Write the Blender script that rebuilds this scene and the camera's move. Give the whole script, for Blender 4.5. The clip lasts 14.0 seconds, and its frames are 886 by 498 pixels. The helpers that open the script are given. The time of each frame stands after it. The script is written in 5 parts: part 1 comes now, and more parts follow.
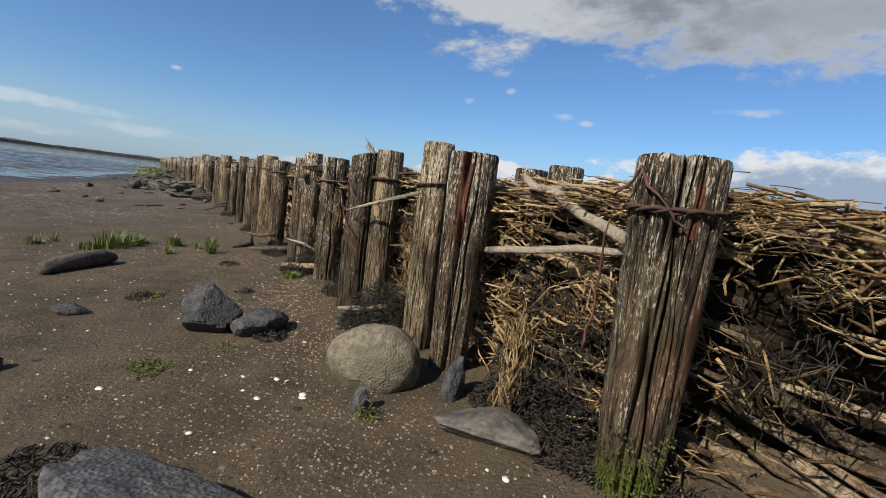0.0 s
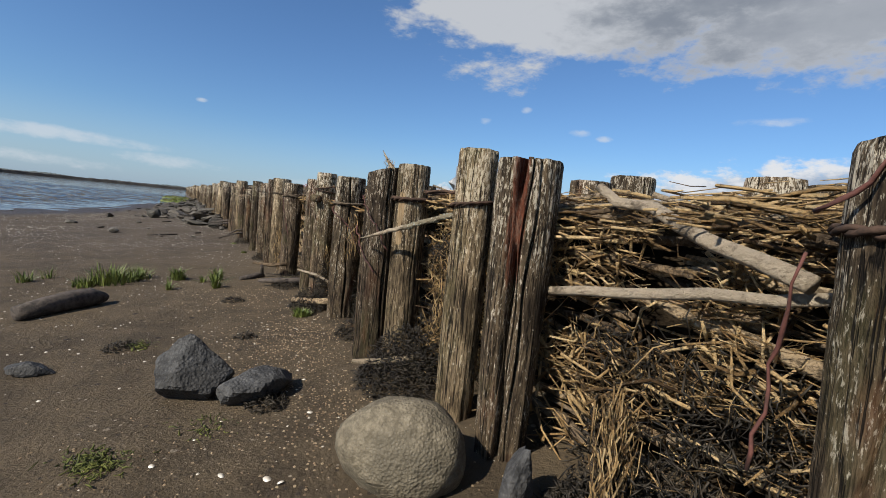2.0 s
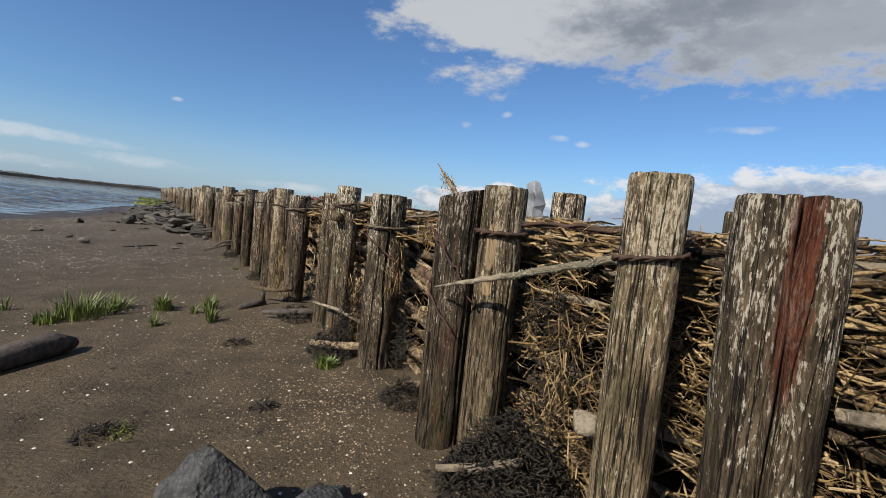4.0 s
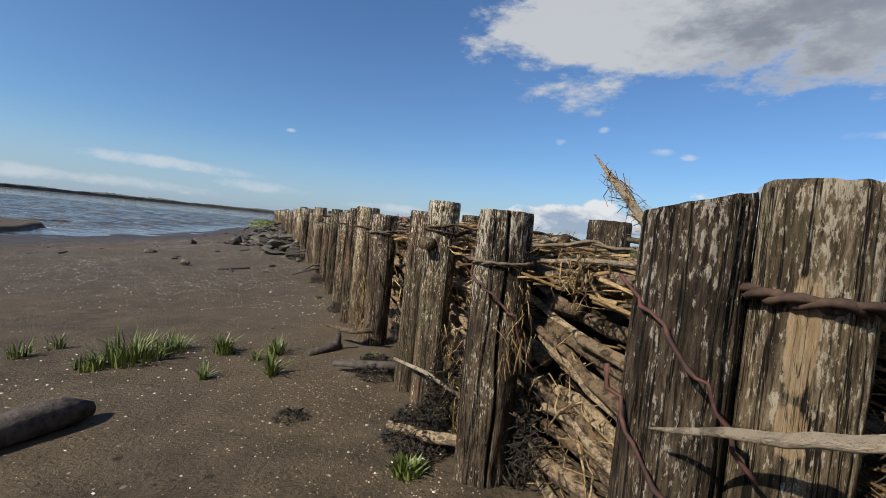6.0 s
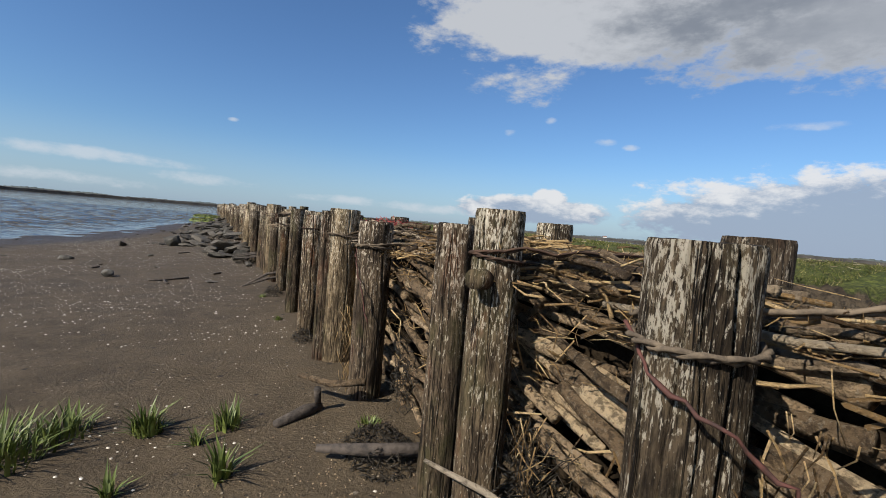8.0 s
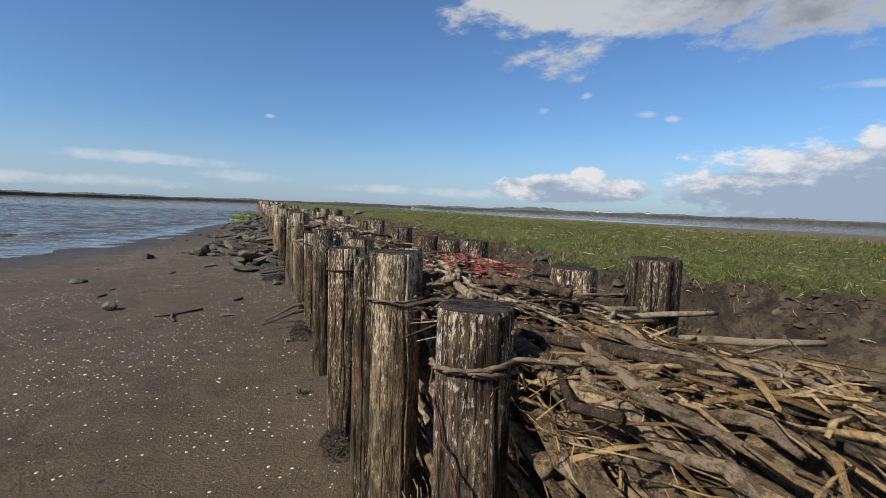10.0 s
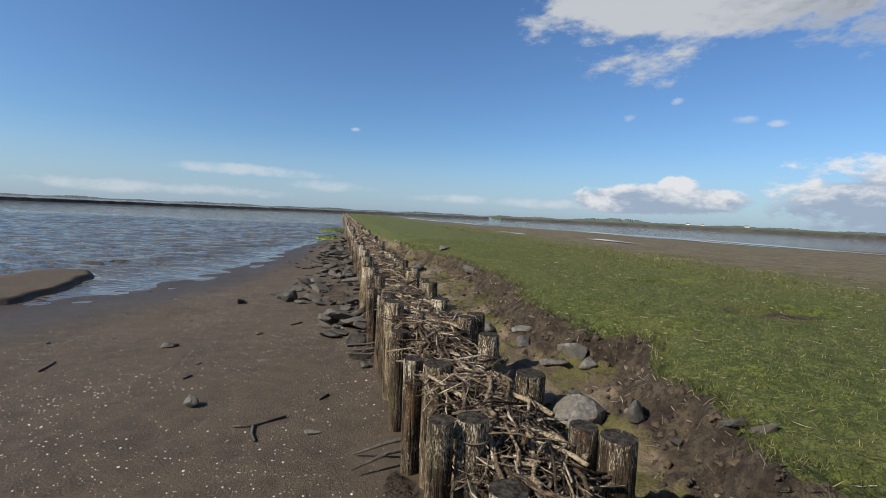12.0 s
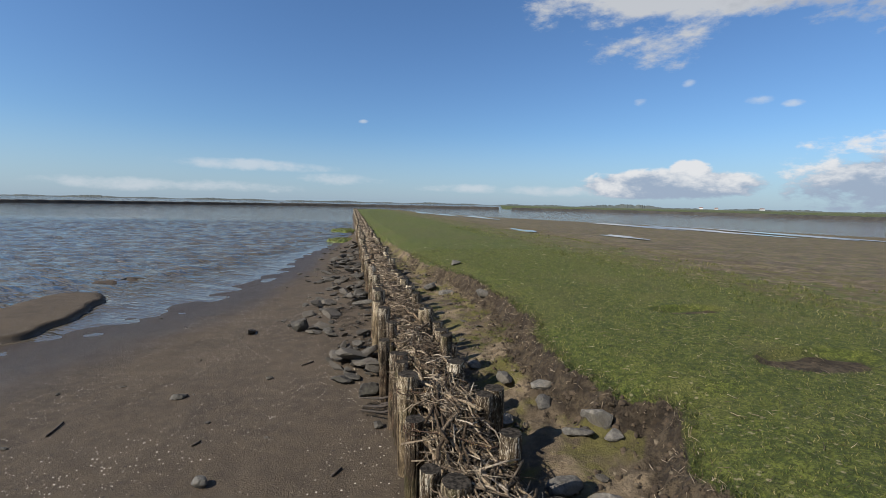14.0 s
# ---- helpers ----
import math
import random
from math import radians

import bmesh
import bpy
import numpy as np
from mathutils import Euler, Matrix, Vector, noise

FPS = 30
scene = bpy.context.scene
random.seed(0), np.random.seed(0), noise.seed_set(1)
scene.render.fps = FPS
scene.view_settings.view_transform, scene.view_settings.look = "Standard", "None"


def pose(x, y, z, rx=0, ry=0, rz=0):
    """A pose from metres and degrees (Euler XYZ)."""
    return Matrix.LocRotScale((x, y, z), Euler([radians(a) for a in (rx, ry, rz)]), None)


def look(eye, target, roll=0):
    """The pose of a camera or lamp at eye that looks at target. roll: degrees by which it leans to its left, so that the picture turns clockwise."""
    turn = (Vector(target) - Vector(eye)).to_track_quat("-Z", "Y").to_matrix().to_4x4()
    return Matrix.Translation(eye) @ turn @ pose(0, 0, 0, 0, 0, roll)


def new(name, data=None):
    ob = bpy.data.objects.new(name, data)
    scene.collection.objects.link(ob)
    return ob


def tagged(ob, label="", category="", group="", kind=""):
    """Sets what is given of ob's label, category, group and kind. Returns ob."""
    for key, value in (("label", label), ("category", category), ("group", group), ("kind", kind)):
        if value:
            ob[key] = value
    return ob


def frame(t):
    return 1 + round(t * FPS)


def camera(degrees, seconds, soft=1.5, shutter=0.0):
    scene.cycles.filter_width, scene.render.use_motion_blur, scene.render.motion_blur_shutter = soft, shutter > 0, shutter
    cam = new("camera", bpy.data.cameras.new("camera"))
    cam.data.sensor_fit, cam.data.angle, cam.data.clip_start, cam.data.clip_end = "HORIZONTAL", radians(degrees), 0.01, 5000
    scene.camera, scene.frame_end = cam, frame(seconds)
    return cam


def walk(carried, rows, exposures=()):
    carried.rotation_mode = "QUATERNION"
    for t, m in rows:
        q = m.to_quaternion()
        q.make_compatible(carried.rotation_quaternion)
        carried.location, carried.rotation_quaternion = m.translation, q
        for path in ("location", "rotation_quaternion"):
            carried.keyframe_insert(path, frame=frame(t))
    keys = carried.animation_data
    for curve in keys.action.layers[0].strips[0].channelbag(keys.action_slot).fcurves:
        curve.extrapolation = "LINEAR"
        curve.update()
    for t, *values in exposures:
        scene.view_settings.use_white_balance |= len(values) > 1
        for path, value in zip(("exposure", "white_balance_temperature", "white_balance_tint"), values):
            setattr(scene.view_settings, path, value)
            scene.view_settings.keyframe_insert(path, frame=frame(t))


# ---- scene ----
cam = camera(86.9, 14.0, soft=0.55)
PATH = [
    (0, (0.029, -0.007, 0.621), (0.035, 1.981, 0.4), 7.5),
    (0.5, (0.031, 0.068, 0.629), (-0.046, 2.052, 0.393), 6.1),
    (1, (0.041, 0.131, 0.635), (-0.101, 2.109, 0.377), 5.3),
    (1.5, (0.027, 0.212, 0.636), (-0.178, 2.195, 0.473), 5.6),
    (2, (-0.026, 0.309, 0.622), (-0.115, 2.301, 0.475), 5.8),
    (2.2, (-0.071, 0.343, 0.623), (-0.153, 2.333, 0.44), 5.8),
    (4.3, (-0.349, 0.749, 0.675), (-0.347, 2.747, 0.58), 6.0),
    (4.5, (-0.371, 0.81, 0.673), (-0.401, 2.808, 0.593), 4.9),
    (5, (-0.404, 0.966, 0.663), (-0.635, 2.95, 0.566), 5.1),
    (5.5, (-0.412, 1.118, 0.67), (-0.718, 3.093, 0.576), 6.4),
    (6, (-0.44, 1.224, 0.683), (-0.844, 3.181, 0.598), 5.9),
    (6.5, (-0.484, 1.322, 0.677), (-0.905, 3.274, 0.561), 6.2),
    (7, (-0.572, 1.466, 0.669), (-0.887, 3.437, 0.549), 6.3),
    (7.5, (-0.666, 1.582, 0.703), (-0.891, 3.566, 0.586), 5.6),
    (7.7, (-0.698, 1.625, 0.715), (-0.894, 3.613, 0.61), 5.2),
    (9.8, (-1.017, 2.464, 0.832), (-1.348, 4.43, 0.672), 0.9),
    (10, (-1.049, 2.542, 0.856), (-1.406, 4.501, 0.677), 2.1),
    (10.5, (-1.173, 2.73, 0.953), (-1.541, 4.683, 0.729), 1.2),
    (11, (-1.297, 2.843, 1.07), (-1.81, 4.762, 0.841), 2.3),
    (11.5, (-1.38, 2.946, 1.209), (-2.018, 4.831, 1.006), 0.3),
    (12, (-1.441, 3.071, 1.354), (-2.114, 4.949, 1.204), 2.6),
    (12.5, (-1.493, 3.188, 1.487), (-2.236, 5.036, 1.307), 2.6),
    (13, (-1.523, 3.238, 1.607), (-2.327, 5.051, 1.351), 3.6),
    (13.5, (-1.542, 3.267, 1.718), (-2.309, 5.096, 1.468), 1.2),
    (14, (-1.549, 3.263, 1.815), (-2.262, 5.122, 1.622), 1.2),
]
walk(cam, [(t, look(eye, target, roll)) for t, eye, target, roll in PATH])

# ---- sky, sun and exposure ----
SUN_EL, SUN_AZ = radians(38), radians(-138)
sun = new("sun", bpy.data.lights.new("sun", "SUN"))
sun.data.energy, sun.data.angle, sun.data.color = 5.0, radians(0.53), (1.0, 0.92, 0.80)
to_sun = Vector((math.sin(SUN_AZ) * math.cos(SUN_EL), math.cos(SUN_AZ) * math.cos(SUN_EL), math.sin(SUN_EL)))
sun.matrix_world = Matrix.Translation((-4, -7, 9)) @ to_sun.to_track_quat("Z", "Y").to_matrix().to_4x4()
scene.view_settings.exposure = 0.58


class Net:
    """A short way to write node trees."""

    def __init__(self, tree):
        self.tree = tree
        tree.nodes.clear()

    def node(self, kind, **sets):
        nd = self.tree.nodes.new(kind)
        for key, value in sets.items():
            if key == "op":
                nd.operation = value
            elif key == "blend":
                nd.data_type, nd.blend_type = "RGBA", value
            elif key == "attr":
                nd.attribute_name = value
            elif key == "feature":
                nd.feature = value
        return nd

    def put(self, socket, value):
        if isinstance(value, bpy.types.NodeSocket):
            self.tree.links.new(value, socket)
        elif value is not None:
            socket.default_value = value

    def math(self, op, a, b=0.0, c=0.0, clamp=False):
        nd = self.node("ShaderNodeMath", op=op)
        nd.use_clamp = clamp
        for i, v in enumerate((a, b, c)):
            self.put(nd.inputs[i], v)
        return nd.outputs[0]

    def ramp(self, x, lo, hi, a=0.0, b=1.0):
        nd = self.node("ShaderNodeMapRange")
        nd.interpolation_type = "SMOOTHSTEP"
        for i, v in enumerate((x, lo, hi, a, b)):
            self.put(nd.inputs[i], v)
        return nd.outputs[0]

    def noise(self, vec, scale, detail=4.0, rough=0.55, colour=False):
        nd = self.node("ShaderNodeTexNoise")
        self.put(nd.inputs["Vector"], vec)
        nd.inputs["Scale"].default_value, nd.inputs["Detail"].default_value, nd.inputs["Roughness"].default_value = scale, detail, rough
        return nd.outputs[1 if colour else 0]

    def voronoi(self, vec, scale, out=0):
        nd = self.node("ShaderNodeTexVoronoi")
        self.put(nd.inputs["Vector"], vec)
        nd.inputs["Scale"].default_value = scale
        return nd.outputs[out]

    def scaled(self, vec, xyz):
        nd = self.node("ShaderNodeMapping")
        self.put(nd.inputs["Vector"], vec)
        nd.inputs["Scale"].default_value = xyz
        return nd.outputs[0]

    def mix(self, fac, a, b, blend="MIX"):
        nd = self.node("ShaderNodeMix", blend=blend)
        self.put(nd.inputs[0], fac)
        self.put(nd.inputs[6], a if isinstance(a, bpy.types.NodeSocket) else (*a, 1))
        self.put(nd.inputs[7], b if isinstance(b, bpy.types.NodeSocket) else (*b, 1))
        return nd.outputs[2]


world = bpy.data.worlds.new("sky")
scene.world = world
world.use_nodes = True
W = Net(world.node_tree)
sky = W.node("ShaderNodeTexSky")
sky.sky_type, sky.sun_disc, sky.sun_elevation, sky.sun_rotation = "NISHITA", False, SUN_EL, SUN_AZ
sky.air_density, sky.dust_density, sky.ozone_density = 1.0, 0.6, 2.2
way = W.node("ShaderNodeTexCoord").outputs["Generated"]
xyz = W.node("ShaderNodeSeparateXYZ")
W.put(xyz.inputs[0], way)
az = W.math("MULTIPLY", W.math("ARCTAN2", xyz.outputs[0], xyz.outputs[1]), 57.2958)
el = W.math("MULTIPLY", W.math("ARCSINE", xyz.outputs[2]), 57.2958)


def blob(a, e, wa, we):
    """A cloud bank: one in its middle, nought at its rim; degrees of azimuth and height, and half widths."""
    da = W.math("DIVIDE", W.math("SUBTRACT", az, a), wa)
    de = W.math("DIVIDE", W.math("SUBTRACT", el, e), we)
    return W.math("SUBTRACT", 1.0, W.math("ADD", W.math("MULTIPLY", da, da), W.math("MULTIPLY", de, de)))


def bank(blobs):
    out = blob(*blobs[0])
    for b in blobs[1:]:
        out = W.math("MAXIMUM", out, blob(*b))
    return out


flat_way = W.scaled(way, (1, 1, 2.2))
puffs = W.noise(flat_way, 10.0, 9.0, 0.6)
fine = W.noise(flat_way, 26.0, 8.0, 0.65)
ragged = W.math("ADD", W.math("MULTIPLY", W.math("SUBTRACT", puffs, 0.5), 5.2), W.math("MULTIPLY", W.math("SUBTRACT", fine, 0.5), 2.6))
HIGH = [(38, 25.5, 36, 10.5), (8, 23.5, 20, 5.5), (80, 22, 40, 12), (150, 30, 60, 14)]
LOW = [(40, 3.0, 27, 6.2), (64, 3, 25, 7), (4.5, 2.6, 10, 1.9), (6.5, 3.8, 2.6, 1.6), (-125, 3, 35, 5), (170, 4, 60, 6)]
WISPS = [(-43, 3.9, 12, 0.75), (-33, 2.6, 6, 0.8), (-50, 1.4, 14, 0.8), (-12, 1.8, 12, 0.7), (-30.7, 9.4, 0.7, 0.3), (1.1, 11.5, 0.9, 0.6), (5.7, 13.0, 0.9, 0.5), (12.0, 10.9, 1.6, 0.5), (14.8, 10.3, 1.0, 0.4), (30, 12.3, 4, 0.6)]
LOBES = [(2.5, 17.6, 6.0, 3.0), (-5, 22.6, 8, 3.4)]
high = W.ramp(W.math("ADD", W.math("MAXIMUM", W.math("MULTIPLY", bank(HIGH), 2.0), W.math("MULTIPLY", bank(LOBES), 0.8)), W.math("MULTIPLY", ragged, 0.6)), 0.05, 1.0)
low = W.ramp(W.math("ADD", W.math("MULTIPLY", bank(LOW), 2.2), W.math("MULTIPLY", ragged, 0.75)), 0.15, 0.95)
wisp = W.math("MULTIPLY", W.ramp(W.math("ADD", bank(WISPS), W.math("MULTIPLY", ragged, 0.55)), 0.1, 1.4), 0.6)
shade = W.ramp(W.math("ADD", W.noise(flat_way, 2.8, 4.0, 0.5), W.math("MULTIPLY", W.math("SUBTRACT", puffs, 0.5), 0.4)), 0.38, 0.66)
deep = W.ramp(W.math("ADD", bank([(36, 23, 30, 7.5)]), W.math("MULTIPLY", ragged, 0.4)), -0.1, 0.9)
high_tone = W.mix(W.math("MULTIPLY", deep, W.math("ADD", 0.55, W.math("MULTIPLY", shade, 0.45))), (5.6, 5.8, 6.1), (2.35, 2.6, 3.0))
under = W.ramp(W.math("ADD", W.math("SUBTRACT", el, W.math("MULTIPLY", W.math("MAXIMUM", W.math("SUBTRACT", az, 12.0), 0.0), 0.16)), W.math("MULTIPLY", ragged, 1.8)), 1.6, 4.4)
low_tone = W.mix(under, (3.3, 4.05, 5.3), (7.9, 7.9, 8.0))
tone = W.mix(1.0, sky.outputs[0], (0.705, 0.955, 1.235), "MULTIPLY")
tone = W.mix(W.ramp(el, 0.0, 9.0, 0.5, 0.0), tone, (3.9, 5.1, 6.9))
tone = W.mix(wisp, tone, (6.6, 7.0, 7.5))
tone = W.mix(W.math("MULTIPLY", low, 0.92), tone, low_tone)
tone = W.mix(W.math("MULTIPLY", high, 0.94), tone, high_tone)
back = W.node("ShaderNodeBackground")
W.put(back.inputs[0], tone)
back.inputs[1].default_value = 0.067
W.put(W.node("ShaderNodeOutputWorld").inputs[0], back.outputs[0])

# ---- materials ----


def material(name):
    m = bpy.data.materials.new(name)
    m.use_nodes = True
    k = Net(m.node_tree)
    bsdf = k.node("ShaderNodeBsdfPrincipled")
    k.put(k.node("ShaderNodeOutputMaterial").inputs[0], bsdf.outputs[0])
    co = k.node("ShaderNodeTexCoord")
    return m, k, bsdf, co


def finish(k, bsdf, colour, rough, height=None, dist=0.01, strength=0.6, spec=0.4):
    k.put(bsdf.inputs["Base Color"], colour if isinstance(colour, bpy.types.NodeSocket) else (*colour, 1))
    k.put(bsdf.inputs["Roughness"], rough)
    bsdf.inputs["Specular IOR Level"].default_value = spec
    if height is not None:
        b = k.node("ShaderNodeBump")
        b.inputs["Strength"].default_value, b.inputs["Distance"].default_value = strength, dist
        k.put(b.inputs["Height"], height)
        k.put(bsdf.inputs["Normal"], b.outputs[0])


def wood(name, dark, mid, pale, pale_from, rust=0.0, grain=1.0):
    """Weathered wood: grain along z, pale flakes, dark cracks."""
    m, k, bsdf, co = material(name)
    rnd = k.node("ShaderNodeObjectInfo").outputs["Random"]
    shift = k.node("ShaderNodeVectorMath", op="ADD")
    comb = k.node("ShaderNodeCombineXYZ")
    for i in range(3):
        k.put(comb.inputs[i], k.math("MULTIPLY", rnd, 17.0 + 9 * i))
    k.put(shift.inputs[0], co.outputs["Object"])
    k.put(shift.inputs[1], comb.outputs[0])
    p = shift.outputs[0]
    height_m = k.node("ShaderNodeSeparateXYZ")
    k.put(height_m.inputs[0], co.outputs["Object"])
    bleached = k.ramp(height_m.outputs[2], 0.22, 0.62)
    streak = k.noise(k.scaled(p, (250 * grain, 250 * grain, 26.0)), 1.0, 8, 0.72)
    flake = k.noise(k.scaled(p, (230, 230, 70)), 1.0, 6, 0.7)
    big = k.noise(k.scaled(p, (26, 26, 8)), 1.0, 5, 0.65)
    split = k.math("ABSOLUTE", k.math("SUBTRACT", k.noise(k.scaled(p, (26, 26, 0.9)), 1.0, 5, 0.6), 0.5))
    split = k.ramp(split, 0.004, 0.015, 1.0, 0.0)
    fleck = k.math("ADD", k.math("ADD", flake, k.math("MULTIPLY", big, 0.45)), k.math("MULTIPLY", bleached, 0.10))
    col = k.mix(k.ramp(streak, 0.34, 0.62), dark, mid)
    col = k.mix(k.ramp(big, 0.36, 0.54, 0.75, 0.0), col, dark)
    col = k.mix(k.math("MULTIPLY", k.ramp(fleck, pale_from + 0.09, pale_from + 0.17), 0.82), col, pale)
    col = k.mix(k.ramp(k.noise(k.scaled(p, (9, 9, 5)), 1.0, 4, 0.6), 0.52, 0.68, 0.0, 0.35), col, (0.060, 0.062, 0.022))
    if rust:
        col = k.mix(k.math("MULTIPLY", k.ramp(k.noise(k.scaled(p, (14, 14, 4)), 1.0, 4, 0.6), 0.56, 0.68), rust), col, (0.16, 0.050, 0.022))
    col = k.mix(k.math("MULTIPLY", split, 0.9), col, (0.006, 0.005, 0.004))
    bare = k.node("ShaderNodeAttribute", attr="scrape").outputs["Fac"]
    bare = k.ramp(k.math("ADD", bare, k.math("MULTIPLY", k.math("SUBTRACT", k.math("ADD", streak, flake), 1.0), 0.6)), 0.24, 0.40)
    col = k.mix(bare, col, k.mix(k.ramp(streak, 0.35, 0.65), (0.31, 0.21, 0.11), (0.48, 0.36, 0.22)))
    cleft = k.node("ShaderNodeAttribute", attr="rusty").outputs["Fac"]
    cleft = k.ramp(k.math("ADD", cleft, k.math("MULTIPLY", k.math("SUBTRACT", k.math("ADD", streak, big), 1.0), 1.0)), 0.35, 0.6)
    col = k.mix(k.math("MULTIPLY", cleft, 0.85), col, k.mix(k.ramp(streak, 0.35, 0.65), (0.040, 0.012, 0.007), (0.165, 0.048, 0.024)))
    algae = k.node("ShaderNodeAttribute", attr="algae").outputs["Fac"]
    algae = k.ramp(k.math("ADD", algae, k.math("MULTIPLY", k.math("SUBTRACT", k.math("ADD", flake, big), 1.0), 1.3)), 0.35, 0.55)
    col = k.mix(algae, col, k.mix(k.ramp(streak, 0.35, 0.65), (0.030, 0.042, 0.006), (0.110, 0.125, 0.020)))
    tint = k.ramp(rnd, 0.0, 1.0, 0.8, 1.2)
    v = k.node("ShaderNodeHueSaturation")
    k.put(v.inputs["Value"], tint)
    k.put(v.inputs["Color"], col)
    finish(k, bsdf, v.outputs[0], k.ramp(streak, 0.3, 0.7, 0.9, 0.65), k.math("SUBTRACT", k.math("ADD", streak, k.math("MULTIPLY", flake, 0.8)), k.math("MULTIPLY", split, 0.9)), 0.008, 1.0, 0.12)
    return m


POST_OLD = wood("old_post_wood", (0.018, 0.013, 0.009), (0.155, 0.115, 0.072), (0.60, 0.54, 0.43), 0.715, 0.28)
POST_TAN = wood("tan_post_wood", (0.034, 0.025, 0.015), (0.27, 0.203, 0.124), (0.54, 0.47, 0.35), 0.72, 0.06)
POST_DARK = wood("dark_post_wood", (0.014, 0.010, 0.007), (0.130, 0.096, 0.063), (0.50, 0.44, 0.35), 0.745, 0.22)

m, k, bsdf, co = material("post_end_grain")
rings = k.noise(co.outputs["Object"], 60, 5, 0.65)
finish(k, bsdf, k.mix(k.ramp(rings, 0.35, 0.68), (0.009, 0.008, 0.007), (0.052, 0.045, 0.037)), 0.95, rings, 0.006, 0.9, 0.08)
END_GRAIN = m


def sticks_material(name, tones, rnd_kind, rough=0.75, bark=0.0):
    """Sticks and straw, each with its own tone."""
    m, k, bsdf, co = material(name)
    if rnd_kind == "island":
        rnd = k.node("ShaderNodeNewGeometry").outputs["Random Per Island"]
    else:
        rnd = k.node("ShaderNodeObjectInfo").outputs["Random"]
    cr = k.node("ShaderNodeValToRGB")
    while len(cr.color_ramp.elements) < len(tones):
        cr.color_ramp.elements.new(0.5)
    for i, (pos, c) in enumerate(tones):
        cr.color_ramp.elements[i].position, cr.color_ramp.elements[i].color = pos, (*c, 1)
    k.put(cr.inputs[0], rnd)
    flake = k.noise(co.outputs["Object"], 150, 6, 0.75)
    blot = k.noise(co.outputs["Object"], 34, 5, 0.65)
    col = k.mix(k.ramp(flake, 0.52, 0.66, 0.0, 0.6), cr.outputs[0], (0.36, 0.31, 0.235))
    col = k.mix(k.ramp(blot, 0.52, 0.66, 0.0, 0.6), col, (0.032, 0.023, 0.016))
    patch = k.noise(k.scaled(co.outputs["Object"], (1.0, 1.0, 1.4)), 60, 6, 0.7)
    col = k.mix(k.ramp(patch, 0.40, 0.54, bark, 0.0), col, (0.030, 0.021, 0.014))
    finish(k, bsdf, col, rough, k.math("ADD", flake, k.math("ADD", blot, patch)), 0.014, 1.0, 0.15)
    return m


BRANCH = sticks_material("branch_bark", [(0.0, (0.110, 0.078, 0.048)), (0.4, (0.245, 0.170, 0.100)), (0.75, (0.40, 0.29, 0.175)), (1.0, (0.56, 0.43, 0.27))], "object", 0.8, 0.7)
BRANCH_JOINED = sticks_material("far_branch_bark", [(0.0, (0.050, 0.034, 0.022)), (0.4, (0.170, 0.120, 0.074)), (0.75, (0.37, 0.285, 0.19)), (1.0, (0.52, 0.42, 0.29))], "island", 0.8, 0.7)
STRAW = sticks_material("reed_straw", [(0.0, (0.060, 0.034, 0.015)), (0.3, (0.25, 0.155, 0.066)), (0.65, (0.55, 0.365, 0.165)), (1.0, (0.76, 0.56, 0.30))], "island", 0.6)
STRAW_GREY = sticks_material("grey_straw", [(0.0, (0.030, 0.022, 0.016)), (0.4, (0.120, 0.090, 0.064)), (0.75, (0.33, 0.26, 0.185)), (1.0, (0.66, 0.56, 0.43))], "island", 0.65)
LICHEN_STICK = sticks_material("lichened_bark", [(0.0, (0.20, 0.165, 0.11)), (1.0, (0.30, 0.26, 0.185))], "object", 0.8)
PALE_STICK = sticks_material("barkless_wood", [(0.0, (0.33, 0.265, 0.18)), (1.0, (0.48, 0.40, 0.30))], "object", 0.65)


def plain(name, a, b, scale, rough, dist=0.004, spec=0.4, metal=0.0, rough_hi=None):
    m, k, bsdf, co = material(name)
    nz = k.noise(co.outputs["Object"], scale, 6, 0.65)
    wide = k.noise(co.outputs["Object"], scale * 0.17, 3, 0.5)
    col = k.mix(k.ramp(k.math("ADD", k.math("MULTIPLY", nz, 0.65), k.math("MULTIPLY", wide, 0.35)), 0.36, 0.64), a, b)
    finish(k, bsdf, col, rough, nz, dist, 0.8, spec)
    bsdf.inputs["Metallic"].default_value = metal
    return m


WEED = plain("black_wrack", (0.008, 0.007, 0.006), (0.040, 0.032, 0.022), 50, 0.6, 0.004, 0.25)
# near-black: the shade deep between the branches is put into this colour
GAP_SHADE = plain("gap_shade_black", (0.008, 0.006, 0.004), (0.030, 0.022, 0.014), 38, 0.95, 0.02, 0.05)
WIRE = plain("rusty_wire", (0.030, 0.022, 0.018), (0.075, 0.047, 0.034), 70, 0.85, 0.002, 0.1)
RED_WIRE = plain("red_rust_wire", (0.028, 0.013, 0.010), (0.095, 0.034, 0.026), 60, 0.8, 0.002)
ROPE = plain("frayed_rope", (0.055, 0.045, 0.036), (0.16, 0.125, 0.088), 60, 0.95, 0.004, 0.08)
SHELL = plain("seashell", (0.34, 0.29, 0.22), (0.66, 0.62, 0.54), 60, 0.5, 0.001)
MOSS = plain("green_algae", (0.030, 0.040, 0.008), (0.105, 0.115, 0.020), 60, 0.85, 0.006)
TUFT = plain("tuft_grass", (0.045, 0.068, 0.012), (0.150, 0.180, 0.042), 22, 0.5, 0.001)
DRIFT = plain("dark_driftwood", (0.020, 0.016, 0.013), (0.080, 0.064, 0.052), 45, 0.85, 0.008)
